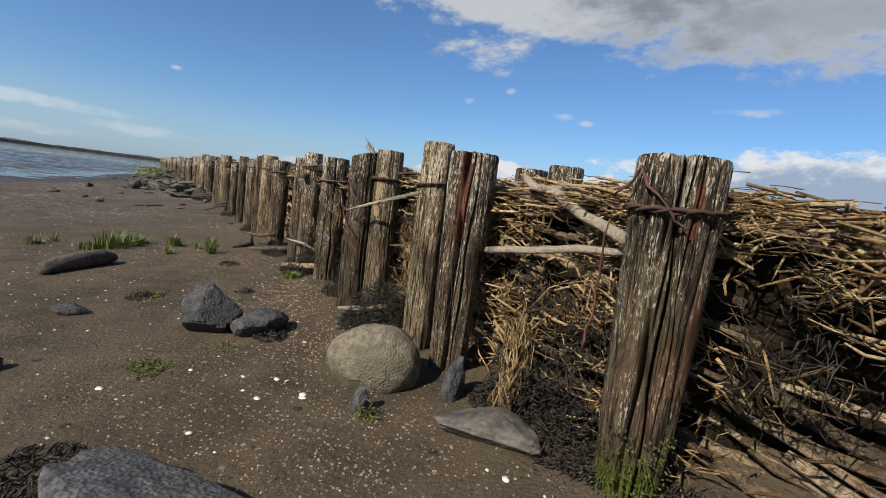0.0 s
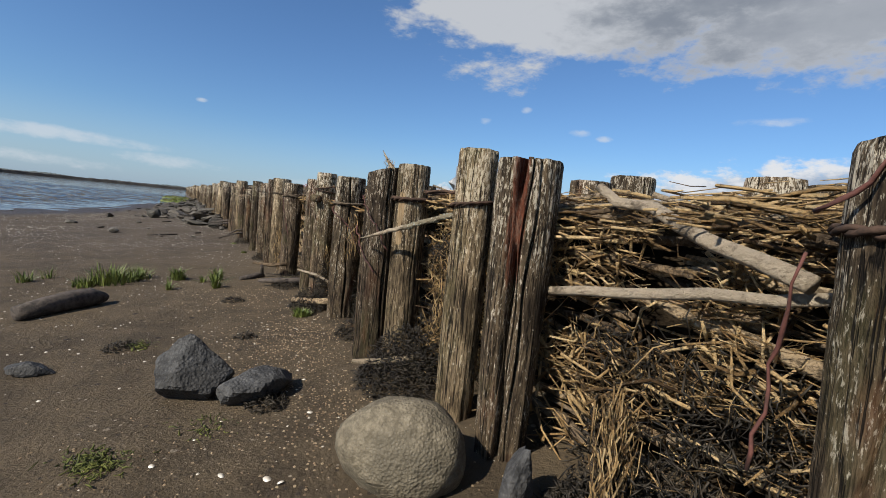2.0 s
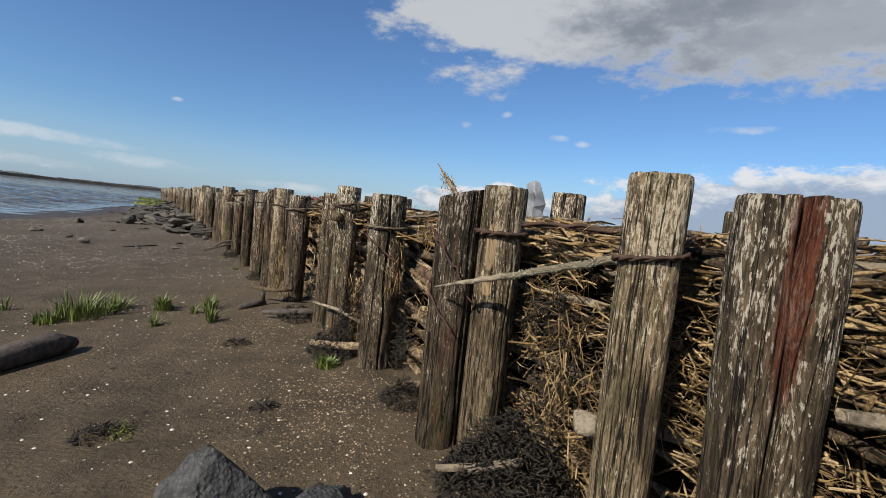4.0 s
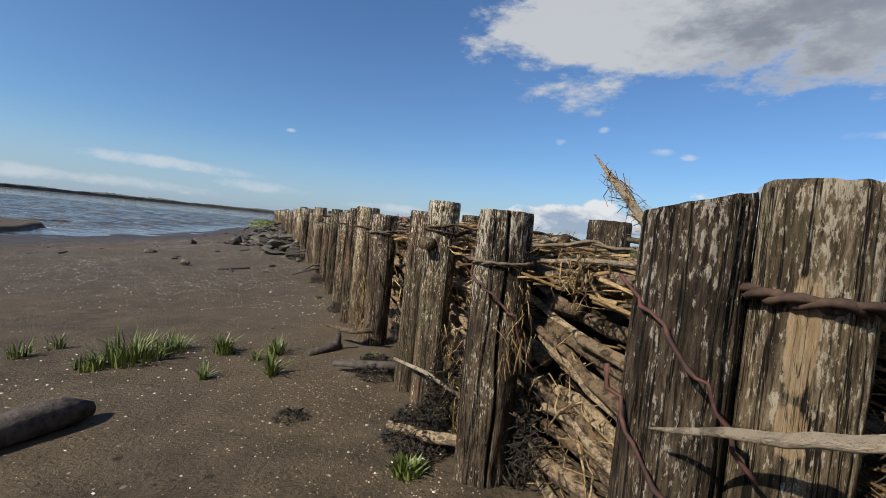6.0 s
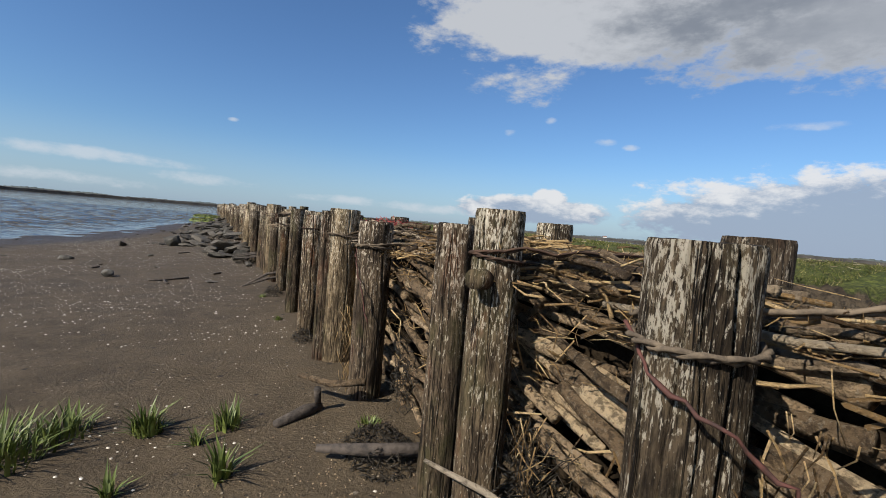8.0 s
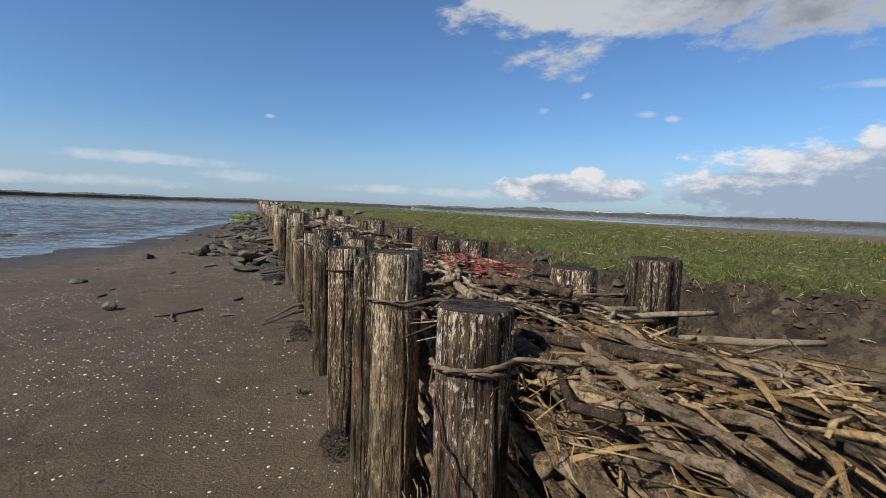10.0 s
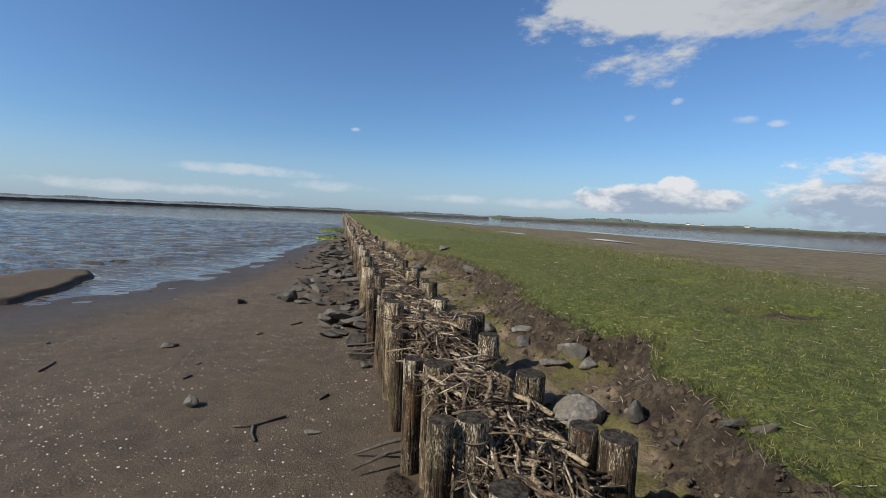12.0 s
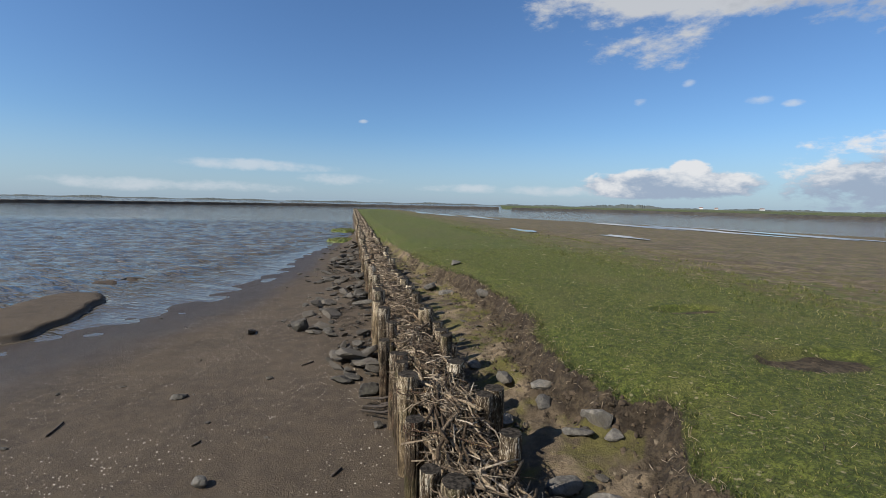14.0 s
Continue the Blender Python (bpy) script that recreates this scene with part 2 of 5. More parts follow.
PLASTIC = plain("grey_plastic_film", (0.06, 0.066, 0.072), (0.20, 0.21, 0.22), 12, 0.35, 0.01)
RED_NET = plain("red_twine", (0.13, 0.020, 0.018), (0.34, 0.065, 0.055), 60, 0.7, 0.002)


def stone_material(name, a, b, c, scale):
    m, k, bsdf, co = material(name)
    rnd = k.node("ShaderNodeObjectInfo").outputs["Random"]
    big = k.noise(co.outputs["Object"], scale * 0.14, 4, 0.6)
    mid = k.noise(co.outputs["Object"], scale, 6, 0.7)
    grain = k.voronoi(co.outputs["Object"], scale * 3.5)
    col = k.mix(k.ramp(mid, 0.35, 0.68), a, b)
    col = k.mix(k.ramp(big, 0.45, 0.66, 0.0, 0.7), col, c)
    col = k.mix(k.ramp(grain, 0.1, 0.4, 0.10, 0.0), col, (0.33, 0.31, 0.28))
    v = k.node("ShaderNodeHueSaturation")
    k.put(v.inputs["Value"], k.ramp(rnd, 0.0, 1.0, 0.75, 1.25))
    k.put(v.inputs["Color"], col)
    finish(k, bsdf, v.outputs[0], 0.8, k.math("ADD", mid, k.math("MULTIPLY", grain, 0.5)), 0.006, 0.8)
    return m


GRANITE = stone_material("tan_granite", (0.080, 0.066, 0.042), (0.175, 0.148, 0.102), (0.075, 0.064, 0.043), 55)
BASALT = stone_material("grey_basalt", (0.017, 0.017, 0.017), (0.072, 0.072, 0.071), (0.038, 0.036, 0.033), 40)
SLATE = stone_material("grey_slate", (0.050, 0.047, 0.042), (0.135, 0.126, 0.110), (0.085, 0.074, 0.055), 35)
SHORE_SLAB = stone_material("wet_slab_stone", (0.032, 0.028, 0.023), (0.105, 0.092, 0.074), (0.048, 0.041, 0.030), 14)
SHORE_STONE = stone_material("shore_stone", (0.022, 0.020, 0.017), (0.090, 0.081, 0.067), (0.032, 0.030, 0.020), 8)

m, k, bsdf, co = material("sand_mud_and_turf")
p = co.outputs["Object"]
grassy = k.node("ShaderNodeAttribute", attr="turf").outputs["Fac"]
muddy = k.node("ShaderNodeAttribute", attr="mud").outputs["Fac"]
wet = k.node("ShaderNodeAttribute", attr="wet").outputs["Fac"]
n1, n2, n3 = k.noise(p, 0.9, 5, 0.55), k.noise(p, 7.0, 6, 0.6), k.noise(p, 70.0, 6, 0.7)
grit = k.voronoi(p, 130.0)
grit_zone = k.ramp(k.noise(p, 2.1, 4, 0.6), 0.46, 0.66)
sand = k.mix(k.ramp(n2, 0.34, 0.66), (0.064, 0.046, 0.025), (0.114, 0.085, 0.049))
sand = k.mix(k.ramp(n1, 0.4, 0.65, 0.0, 0.5), sand, (0.135, 0.101, 0.058))
sand = k.mix(k.ramp(n3, 0.5, 0.75, 0.0, 0.5), sand, (0.032, 0.024, 0.017))
sand = k.mix(k.math("MULTIPLY", k.ramp(grit, 0.12, 0.3, 0.75, 0.0), grit_zone), sand, (0.30, 0.25, 0.18))
dots = k.node("ShaderNodeTexVoronoi")
k.put(dots.inputs["Vector"], p)
dots.inputs["Scale"].default_value = 42.0
pick = k.node("ShaderNodeSeparateColor")
k.put(pick.inputs[0], dots.outputs["Color"])
sand = k.mix(k.math("MULTIPLY", k.ramp(dots.outputs["Distance"], 0.10, 0.17, 1.0, 0.0), k.ramp(pick.outputs[0], 0.72, 0.80, 0.0, 0.8)), sand, (0.42, 0.36, 0.27))
sand = k.mix(k.math("MULTIPLY", k.ramp(dots.outputs["Distance"], 0.14, 0.24, 1.0, 0.0), k.ramp(pick.outputs[0], 0.25, 0.2, 0.0, 0.8)), sand, (0.022, 0.017, 0.012))
far_dots = k.node("ShaderNodeTexVoronoi")
k.put(far_dots.inputs["Vector"], p)
far_dots.inputs["Scale"].default_value = 15.0
far_pick = k.node("ShaderNodeSeparateColor")
k.put(far_pick.inputs[0], far_dots.outputs["Color"])
sand = k.mix(k.math("MULTIPLY", k.ramp(far_dots.outputs["Distance"], 0.07, 0.12, 1.0, 0.0), k.ramp(far_pick.outputs[1], 0.6, 0.7, 0.0, 0.45)), sand, (0.44, 0.38, 0.29))
sand = k.mix(k.math("MULTIPLY", k.ramp(far_dots.outputs["Distance"], 0.10, 0.2, 1.0, 0.0), k.ramp(far_pick.outputs[1], 0.2, 0.12, 0.0, 0.9)), sand, (0.020, 0.016, 0.012))
damp = k.node("ShaderNodeAttribute", attr="damp").outputs["Fac"]
sand = k.mix(k.math("MULTIPLY", damp, 0.40), sand, (0.062, 0.052, 0.046))
sand = k.mix(k.math("MULTIPLY", wet, 0.45), sand, (0.040, 0.030, 0.021))
mud = k.mix(k.ramp(n2, 0.36, 0.64), (0.105, 0.080, 0.050), (0.250, 0.195, 0.125))
mud = k.mix(k.ramp(k.noise(p, 1.6, 5, 0.65), 0.4, 0.6, 0.6, 0.0), mud, (0.042, 0.031, 0.020))
mud = k.mix(k.ramp(k.noise(p, 3.4, 5, 0.6), 0.44, 0.62, 0.0, 0.75), mud, (0.125, 0.118, 0.026))
turf = k.mix(k.ramp(k.noise(p, 17.0, 6, 0.7), 0.40, 0.60), (0.046, 0.068, 0.010), (0.150, 0.176, 0.030))
turf = k.mix(k.ramp(k.noise(p, 1.3, 5, 0.6), 0.5, 0.68, 0.0, 0.65), turf, (0.150, 0.150, 0.042))
turf = k.mix(k.ramp(k.noise(p, 0.33, 5, 0.6), 0.48, 0.66, 0.0, 0.6), turf, (0.125, 0.118, 0.044))
turf = k.mix(k.ramp(n3, 0.44, 0.58, 0.0, 0.8), turf, (0.030, 0.040, 0.007))
turf = k.mix(k.math("MULTIPLY", k.ramp(k.voronoi(p, 19.0), 0.16, 0.26, 1.0, 0.0), k.ramp(k.noise(p, 2.7, 4, 0.6), 0.45, 0.6)), turf, (0.26, 0.24, 0.13))
edge_noise = k.math("MULTIPLY", k.math("SUBTRACT", k.noise(p, 4.5, 6, 0.65), 0.5), 0.9)
ground_col = k.mix(k.ramp(k.math("ADD", muddy, edge_noise), 0.35, 0.65), sand, mud)
soil = k.node("ShaderNodeAttribute", attr="soil").outputs["Fac"]
ground_col = k.mix(k.ramp(k.math("ADD", soil, edge_noise), 0.45, 0.65), ground_col, k.mix(k.ramp(n2, 0.35, 0.65), (0.044, 0.032, 0.020), (0.125, 0.096, 0.060)))
pits = k.ramp(k.noise(p, 26.0, 5, 0.7), 0.42, 0.52, 0.6, 0.0)
ground_col = k.mix(k.math("MULTIPLY", pits, k.math("MAXIMUM", soil, k.math("MULTIPLY", muddy, 0.22))), ground_col, (0.012, 0.009, 0.006))
ground_col = k.mix(k.ramp(k.math("ADD", grassy, edge_noise), 0.42, 0.6), ground_col, turf)
height = k.math("ADD", k.math("MULTIPLY", n2, 0.7), k.math("ADD", k.math("MULTIPLY", n3, 0.55), k.math("MULTIPLY", grit, k.math("MULTIPLY", grit_zone, -0.07))))
crumbly = k.math("MULTIPLY", k.math("MAXIMUM", soil, k.math("MULTIPLY", muddy, 0.25)), k.noise(p, 24.0, 5, 0.7))
height = k.math("ADD", height, k.math("MULTIPLY", crumbly, 3.0))
ground_col = k.mix(1.0, ground_col, (0.74, 0.73, 0.74), "MULTIPLY")
finish(k, bsdf, ground_col, k.ramp(wet, 0.0, 1.0, 0.92, 0.5), height, 0.03, 0.9, 0.3)
GROUND = m

m, k, bsdf, co = material("shallow_sea_water")
p = co.outputs["Object"]
wave = k.noise(k.scaled(p, (0.45, 1.7, 1.0)), 1.15, 4, 0.6)
chop = k.noise(k.scaled(p, (0.8, 2.4, 1.0)), 4.5, 3, 0.5)
swell = k.noise(k.scaled(p, (0.35, 1.0, 1.0)), 0.35, 3, 0.5)
calm = k.node("ShaderNodeAttribute", attr="calm").outputs["Fac"]
lively = k.math("SUBTRACT", 1.0, calm)
finish(k, bsdf, k.mix(swell, (0.050, 0.042, 0.030), (0.085, 0.074, 0.056)), 0.06,
       k.math("MULTIPLY", lively, k.math("ADD", wave, k.math("MULTIPLY", chop, 0.28))), 0.7, 1.0, 0.5)
bsdf.inputs["IOR"].default_value = 1.33
WATER = m
BLADES = sticks_material("turf_blades", [(0.0, (0.022, 0.038, 0.006)), (0.5, (0.080, 0.108, 0.018)), (0.82, (0.165, 0.165, 0.040)), (1.0, (0.36, 0.31, 0.14))], "island", 0.55)
DAM = plain("dark_dam_stone", (0.018, 0.017, 0.016), (0.050, 0.046, 0.040), 0.6, 0.9, 0.1)
# greyed greens of the far shore: the haze of distance is in the colour
MARSH = plain("hazy_marsh_grass", (0.060, 0.072, 0.045), (0.105, 0.120, 0.062), 0.02, 0.9, 0.1)
FAR_TREES = plain("hazy_woodland", (0.050, 0.064, 0.062), (0.085, 0.098, 0.092), 0.05, 0.95, 0.5)
WALL_WHITE = plain("white_house_wall", (0.55, 0.54, 0.52), (0.70, 0.69, 0.66), 0.3, 0.8)
ROOF_RED = plain("brown_roof", (0.13, 0.07, 0.05), (0.20, 0.10, 0.07), 0.4, 0.85)

# ---- plan: s runs along the groyne, n across it to the landward side ----
UX, UY, NX, NY = -0.531, 0.847, 0.847, 0.531
WATER_Z = -0.12
RNG = random.Random(11)


def at(s, n, z=0.0):
    return Vector((UX * s + NX * n, UY * s + NY * n, z))


def step(a, b, x):
    t = np.clip((np.asarray(x, float) - a) / (b - a), 0, 1)
    return t * t * (3 - 2 * t)


def wobble(x, y, f, seed=0):
    """Smooth bounded unevenness from a few sines."""
    out = 0
    for i in range(5):
        a = 1.7 * i + seed
        c, d = math.cos(a), math.sin(a)
        out = out + np.sin(f * (1.35 ** i) * (c * x + d * y) + a * 3.1) / (1.2 ** i)
    return out / 3.2


SHORE = ([7, 8, 10.35, 11.3, 13.4, 16, 21, 25, 28, 32], [-7, -5.9, -4, -3.2, -2.35, -1.7, -1.2, -0.45, -0.3, 0.5])
BANK = ([1.5, 2.8, 4.0, 4.5, 5.2, 5.65, 6.07, 6.3, 7.2, 8.2, 9.55, 11, 13.35, 18.6, 30], [4.2, 3.0, 2.24, 1.85, 1.95, 2.2, 2.42, 2.15, 2.05, 2.3, 2.45, 2.38, 1.9, 1.6, 1.35])


def bank_line(s, n):
    return np.interp(s, *BANK) + 0.09 * wobble(s, 0 * n, 5.0, 2)


def bar_height(s, n):
    """Sand bars that stand out of the shallow water."""
    x, y = UX * s + NX * n, UY * s + NY * n
    out = -1 + 0 * x
    for cx, cy, dx, dy, length, width, top in ((-10.25, 7.75, -0.62, 0.78, 1.75, 0.78, 0.09), (-12.45, 10.35, 0.43, 0.90, 0.62, 0.16, 0.04), (-13.5, 7.0, -0.4, 0.9, 1.5, 0.4, 0.06)):
        a, b = (x - cx) * dx + (y - cy) * dy, (x - cx) * dy - (y - cy) * dx
        r = (a / length) ** 2 + (b / width) ** 2 + 0.35 * wobble(x, y, 2.5, 5)
        out = np.maximum(out, WATER_Z - 0.12 + (top + 0.12) * step(1.15, 0.75, r))
    return out


def ground_z(s, n):
    s, n = np.asarray(s, float), np.asarray(n, float)
    ns = np.interp(s, *SHORE) + 0.12 * wobble(s, 0 * n, 1.1, 4) * step(8, 12, s)
    top = 0.13 + 0.06 * np.exp(-np.maximum(s, -1) / 2.5)
    q = (n - ns) / (0.72 - ns)
    left = np.where(q > 0, WATER_Z + (top - WATER_Z) * np.minimum(q, 1.0) ** 2, np.maximum(-0.4, WATER_Z + 0.12 * q))
    left = np.maximum(left, bar_height(s, n))
    e = bank_line(s, n)
    flat = 0.27 + 0.2 * step(9, 18, s)
    flat = flat + (0.43 - np.minimum(flat, 0.43)) * np.clip((n - 1.2) / np.maximum(0.2, e - 1.4), 0, 1)
    right = flat + (0.6 - flat) * step(e - 0.20, e - 0.02, n) + 0.08 * step(e, e + 0.6, n) - 0.1 * step(4.5, 8.3, n) - 0.14 * step(8.3, 9.5, n)
    nc = np.clip(42 - (s - 33) * 0.49, 13, 45)
    right = right - 0.57 * np.clip((n - 9.5) / (nc - 9.5), 0, 1)
    right = np.where(n > nc, np.maximum(-0.5, WATER_Z - 0.01 - 0.05 * (n - nc)), right)
    right = right - 0.06 * step(0.9, 1.2, n) * wobble(s, n, 3.2, 7) * step(3.2, 1.6, n) * 0.5
    for hs, hn, ra, rb in ((8.2, 4.2, 0.22, 0.45), (6.5, 4.0, 0.25, 0.55)):
        right = right - 0.07 * step(1.2, 0.6, ((s - hs) / ra) ** 2 + ((n - hn) / rb) ** 2)
    right = right + 0.03 * step(2.5, 4, n) * wobble(s, n, 0.9, 1) * step(30, 8, n)
    rim = step(e - 0.75, e - 0.25, n) * step(e + 0.12, e - 0.03, n)
    crumb = np.abs(wobble(s, n, 9.0, 12)) + 0.6 * np.abs(wobble(s, n, 21.0, 15)) + 0.5 * np.abs(wobble(s, n, 36.0, 19))
    right = right - 0.085 * rim * (crumb - 0.5)
    right = right + 0.014 * step(1.15, 1.4, n) * step(e, e - 0.4, n) * wobble(s, n, 14.0, 17)
    w = step(0.8, 1.15, n)
    z = left * (1 - w) + right * w
    z = z + 0.008 * wobble(s, n, 5.5, 3) * step(-6, -1, n) * step(1.0, 0.5, n)
    z = z - 0.9 * step(86, 94, s)
    x, y = UX * s + NX * n, UY * s + NY * n
    return np.where(np.hypot(x, y) > 215, np.where(np.arctan2(x, y) > radians(-14), 0.35, -0.4) + 0 * z, z)


GRID_S, GRID_N = np.arange(-2, 40, 0.05), np.arange(-6, 10, 0.05)
GRID_Z = ground_z(*np.meshgrid(GRID_S, GRID_N, indexing="ij")).tolist()
BANK_N = bank_line(GRID_S, 0 * GRID_S).tolist()


def gz(s, n):
    """The ground's height at one place, from a table."""
    a, b = (s + 2) / 0.05, (n + 6) / 0.05
    i, j = int(a), int(b)
    if not (0 <= i < len(GRID_Z) - 1 and 0 <= j < len(GRID_Z[0]) - 1):
        return float(ground_z(s, n))
    a, b = a - i, b - j
    return (GRID_Z[i][j] * (1 - b) + GRID_Z[i][j + 1] * b) * (1 - a) + (GRID_Z[i + 1][j] * (1 - b) + GRID_Z[i + 1][j + 1] * b) * a


def edge_n(s):
    return BANK_N[max(0, min(len(BANK_N) - 1, int((s + 2) / 0.05)))]


def spot(s, n, up=0.0):
    return at(s, n, gz(s, n) + up)


# ---- mesh helpers ----


def mesh_object(name, verts, faces, mats, parent=None, smooth=True):
    me = bpy.data.meshes.new(name)
    me.from_pydata(verts, [], faces)
    for mt in mats if isinstance(mats, (list, tuple)) else [mats]:
        me.materials.append(mt)
    me.shade_smooth() if smooth else me.shade_flat()
    ob = new(name, me)
    ob.parent = parent
    return ob


def empty(name, where):
    ob = new(name)
    ob.location = where
    return ob


def tube(points, radii, sides=6, seed=0.0, rough=0.0):
    """A closed tube along points: verts and faces."""
    pts = [Vector(p) for p in points]
    verts, faces = [], []
    for i, p in enumerate(pts):
        d = (pts[min(i + 1, len(pts) - 1)] - pts[max(i - 1, 0)]).normalized()
        a = d.cross(Vector((0, 0, 1)) if abs(d.z) < 0.9 else Vector((1, 0, 0))).normalized()
        b = d.cross(a)
        for j in range(sides):
            t = 2 * math.pi * j / sides
            r = radii[i] * (1 + rough * math.sin(seed + 5.1 * i + 2.3 * j))
            verts.append(p + (a * math.cos(t) + b * math.sin(t)) * r)
        if i:
            o = (i - 1) * sides
            faces += [(o + j, o + (j + 1) % sides, o + sides + (j + 1) % sides, o + sides + j) for j in range(sides)]
    o = (len(pts) - 1) * sides
    faces += [tuple(range(sides - 1, -1, -1)), tuple(range(o, o + sides))]
    return verts, faces


class Soup:
    """Many small pieces in one mesh."""

    def __init__(self):
        self.v, self.f = [], []

    def add(self, piece):
        o = len(self.v)
        self.v += piece[0]
        self.f += [tuple(i + o for i in f) for f in piece[1]]

    def done(self, name, mat, parent=None, smooth=True):
        return mesh_object(name, self.v, self.f, mat, parent, smooth)


def straw(p, way, length, r, rng, sides=3, bend=0.12):
    way = Vector(way).normalized()
    side = Vector((rng.gauss(0, 1), rng.gauss(0, 1), rng.gauss(0, 1))) * bend * length
    p = Vector(p)
    return tube([p - way * length / 2, p + side * 0.5, p + way * length / 2], [r, r * 0.95, r * 0.6], sides)


def branch_points(a, b, rng, parts=5, kink=0.02):
    a, b = Vector(a), Vector(b)
    out = []
    for i in range(parts + 1):
        t = i / parts
        out.append(a.lerp(b, t) + Vector((rng.gauss(0, kink), rng.gauss(0, kink), rng.gauss(0, kink * 0.7))) * (0.3 if i in (0, parts) else 1.0))
    return out


def branch(a, b, r, rng, sides=8, parts=5, kink=0.012, taper=0.75):
    pts = branch_points(a, b, rng, parts, kink)
    radii = [r * (1 + (taper - 1) * i / parts) * rng.uniform(0.9, 1.1) for i in range(parts + 1)]
    return tube(pts, radii, sides, rng.uniform(0, 9), 0.06)


def rock_mesh(name, size, seed, planes=14, soft=0.0, detail=3, rough=0.04):
    """An angular stone: a ball cut by planes; soft rounds it."""
    rng = random.Random(seed)
    bm = bmesh.new()
    bmesh.ops.create_icosphere(bm, subdivisions=detail, radius=1)
    cuts = []
    for _ in range(planes):
        d = Vector((rng.gauss(0, 1), rng.gauss(0, 1), rng.gauss(0, 1))).normalized()
        cuts.append((d, rng.uniform(0.55, 0.88) if soft > 0.25 else rng.uniform(0.58, 0.76)))
    for v in bm.verts:
        d = v.co.normalized()
        r = min([1.15] + [h / max(0.05, d.dot(c)) for c, h in cuts if d.dot(c) > 0.05])
        r = r * (1 - soft) + 0.9 * soft
        r *= 1 + rough * noise.noise(d * 3.1 + Vector((seed, 0, 0))) + rough * 0.6 * noise.noise(d * 8 + Vector((0, seed, 0)))
        v.co = Vector((d.x * size[0], d.y * size[1], d.z * size[2])) * r
    me = bpy.data.meshes.new(name)
    bm.to_mesh(me)
    bm.free()
    return me


def stone(name, where, size, seed, mat, label, turn=0.0, sink=0.3, planes=14, soft=0.0, group="", detail=3, category="stone"):
    me = rock_mesh(name, size, seed, planes, soft, detail)
    me.materials.append(mat)
    me.shade_smooth() if soft > 0.4 else me.shade_flat()
    ob = new(name, me)
    ob.location = Vector(where) + Vector((0, 0, size[2] * (1 - sink) * 0.85))
    ob.rotation_euler = (0, 0, turn)
    return tagged(ob, label, category, group)


# ---- ground and water ----


def spread(lo, hi, fine, far, grow=1.16):
    """Grid lines: even between lo and hi, then wider and wider out to far on both sides."""
    mid = list(np.arange(lo, hi + fine / 2, fine))
    out, x, d = [], mid[-1], fine
    while x < far:
        d *= grow
        x += d
        out.append(x)
    before, x, d = [], mid[0], fine
    while x > -far:
        d *= grow
        x -= d
        before.append(x)
    return np.array(before[::-1] + mid + out)


def sheet(name, ss, nn, zfun, mat):
    S, N = np.meshgrid(ss, nn, indexing="ij")
    Z = zfun(S, N)
    X, Y = UX * S + NX * N, UY * S + NY * N
    a, b = S.shape
    idx = np.arange(a * b).reshape(a, b)
    quads = np.stack([idx[:-1, :-1], idx[:-1, 1:], idx[1:, 1:], idx[1:, :-1]], -1).reshape(-1, 4)
    ob = mesh_object(name, np.stack([X, Y, Z], -1).reshape(-1, 3).tolist(), quads.tolist(), mat)
    return ob, S.ravel(), N.ravel(), Z.ravel()


def point_values(ob, name, values):
    ob.data.attributes.new(name, "FLOAT", "POINT").data.foreach_set("value", np.asarray(values, np.float32))


ss = np.concatenate([spread(-1.0, 12.0, 0.04, 3000, 1.09)])
nn = spread(-4.0, 5.0, 0.035, 3000, 1.09)
ground, S, N, Z = sheet("ground", ss, nn, ground_z, GROUND)
tagged(ground, "brown tidal sand and mud with green salt-marsh turf", "ground", kind="structure")
E_LINE = bank_line(S, N)
turf_end = 8.6 + 0.8 * wobble(S, N, 0.5, 6)
turf_value = step(E_LINE - 0.15, E_LINE + 0.1, N) * step(turf_end + 0.7, turf_end - 0.7, N) * step(90, 84, S)
turf_value = np.maximum(turf_value, step(1.1, 1.5, N) * step(14, 24, S) * step(turf_end + 0.7, turf_end - 0.7, N) * step(90, 84, S))
for hs, hn, ra, rb in ((8.2, 4.2, 0.12, 0.42), (6.5, 4.05, 0.22, 0.5)):
    turf_value = turf_value * step(0.5, 1.3, ((S - hs) / ra) ** 2 + ((N - hn) / rb) ** 2 + 0.9 * wobble(S, N, 6.0, 21))
turf_value = np.maximum(turf_value, 0.8 * step(0.7, 0.3, np.abs((N - 11) / 1.6 + wobble(S, N, 0.3, 8))) * step(15, 30, S) * step(75, 60, S))
turf_value = np.where(np.hypot(S, N) > 215, 1.0, turf_value)
thin = 1 - 0.5 * step(4.8, 6.4, N) * step(200, 150, np.hypot(S, N))
point_values(ground, "turf", turf_value * thin)
soil_value = step(E_LINE - 0.42, E_LINE - 0.12, N) * step(E_LINE + 0.08, E_LINE, N) * step(16, 9, S)
for hs, hn, ra, rb in ((8.2, 4.2, 0.12, 0.42), (6.5, 4.05, 0.22, 0.5)):
    soil_value = np.maximum(soil_value, step(1.5, 0.7, ((S - hs) / ra) ** 2 + ((N - hn) / rb) ** 2 + 0.9 * wobble(S, N, 6.0, 21)))
point_values(ground, "soil", soil_value)
point_values(ground, "damp", step(2.5, 6.0, S) * step(1.0, 0.6, N))
point_values(ground, "mud", step(0.85, 1.1, N))
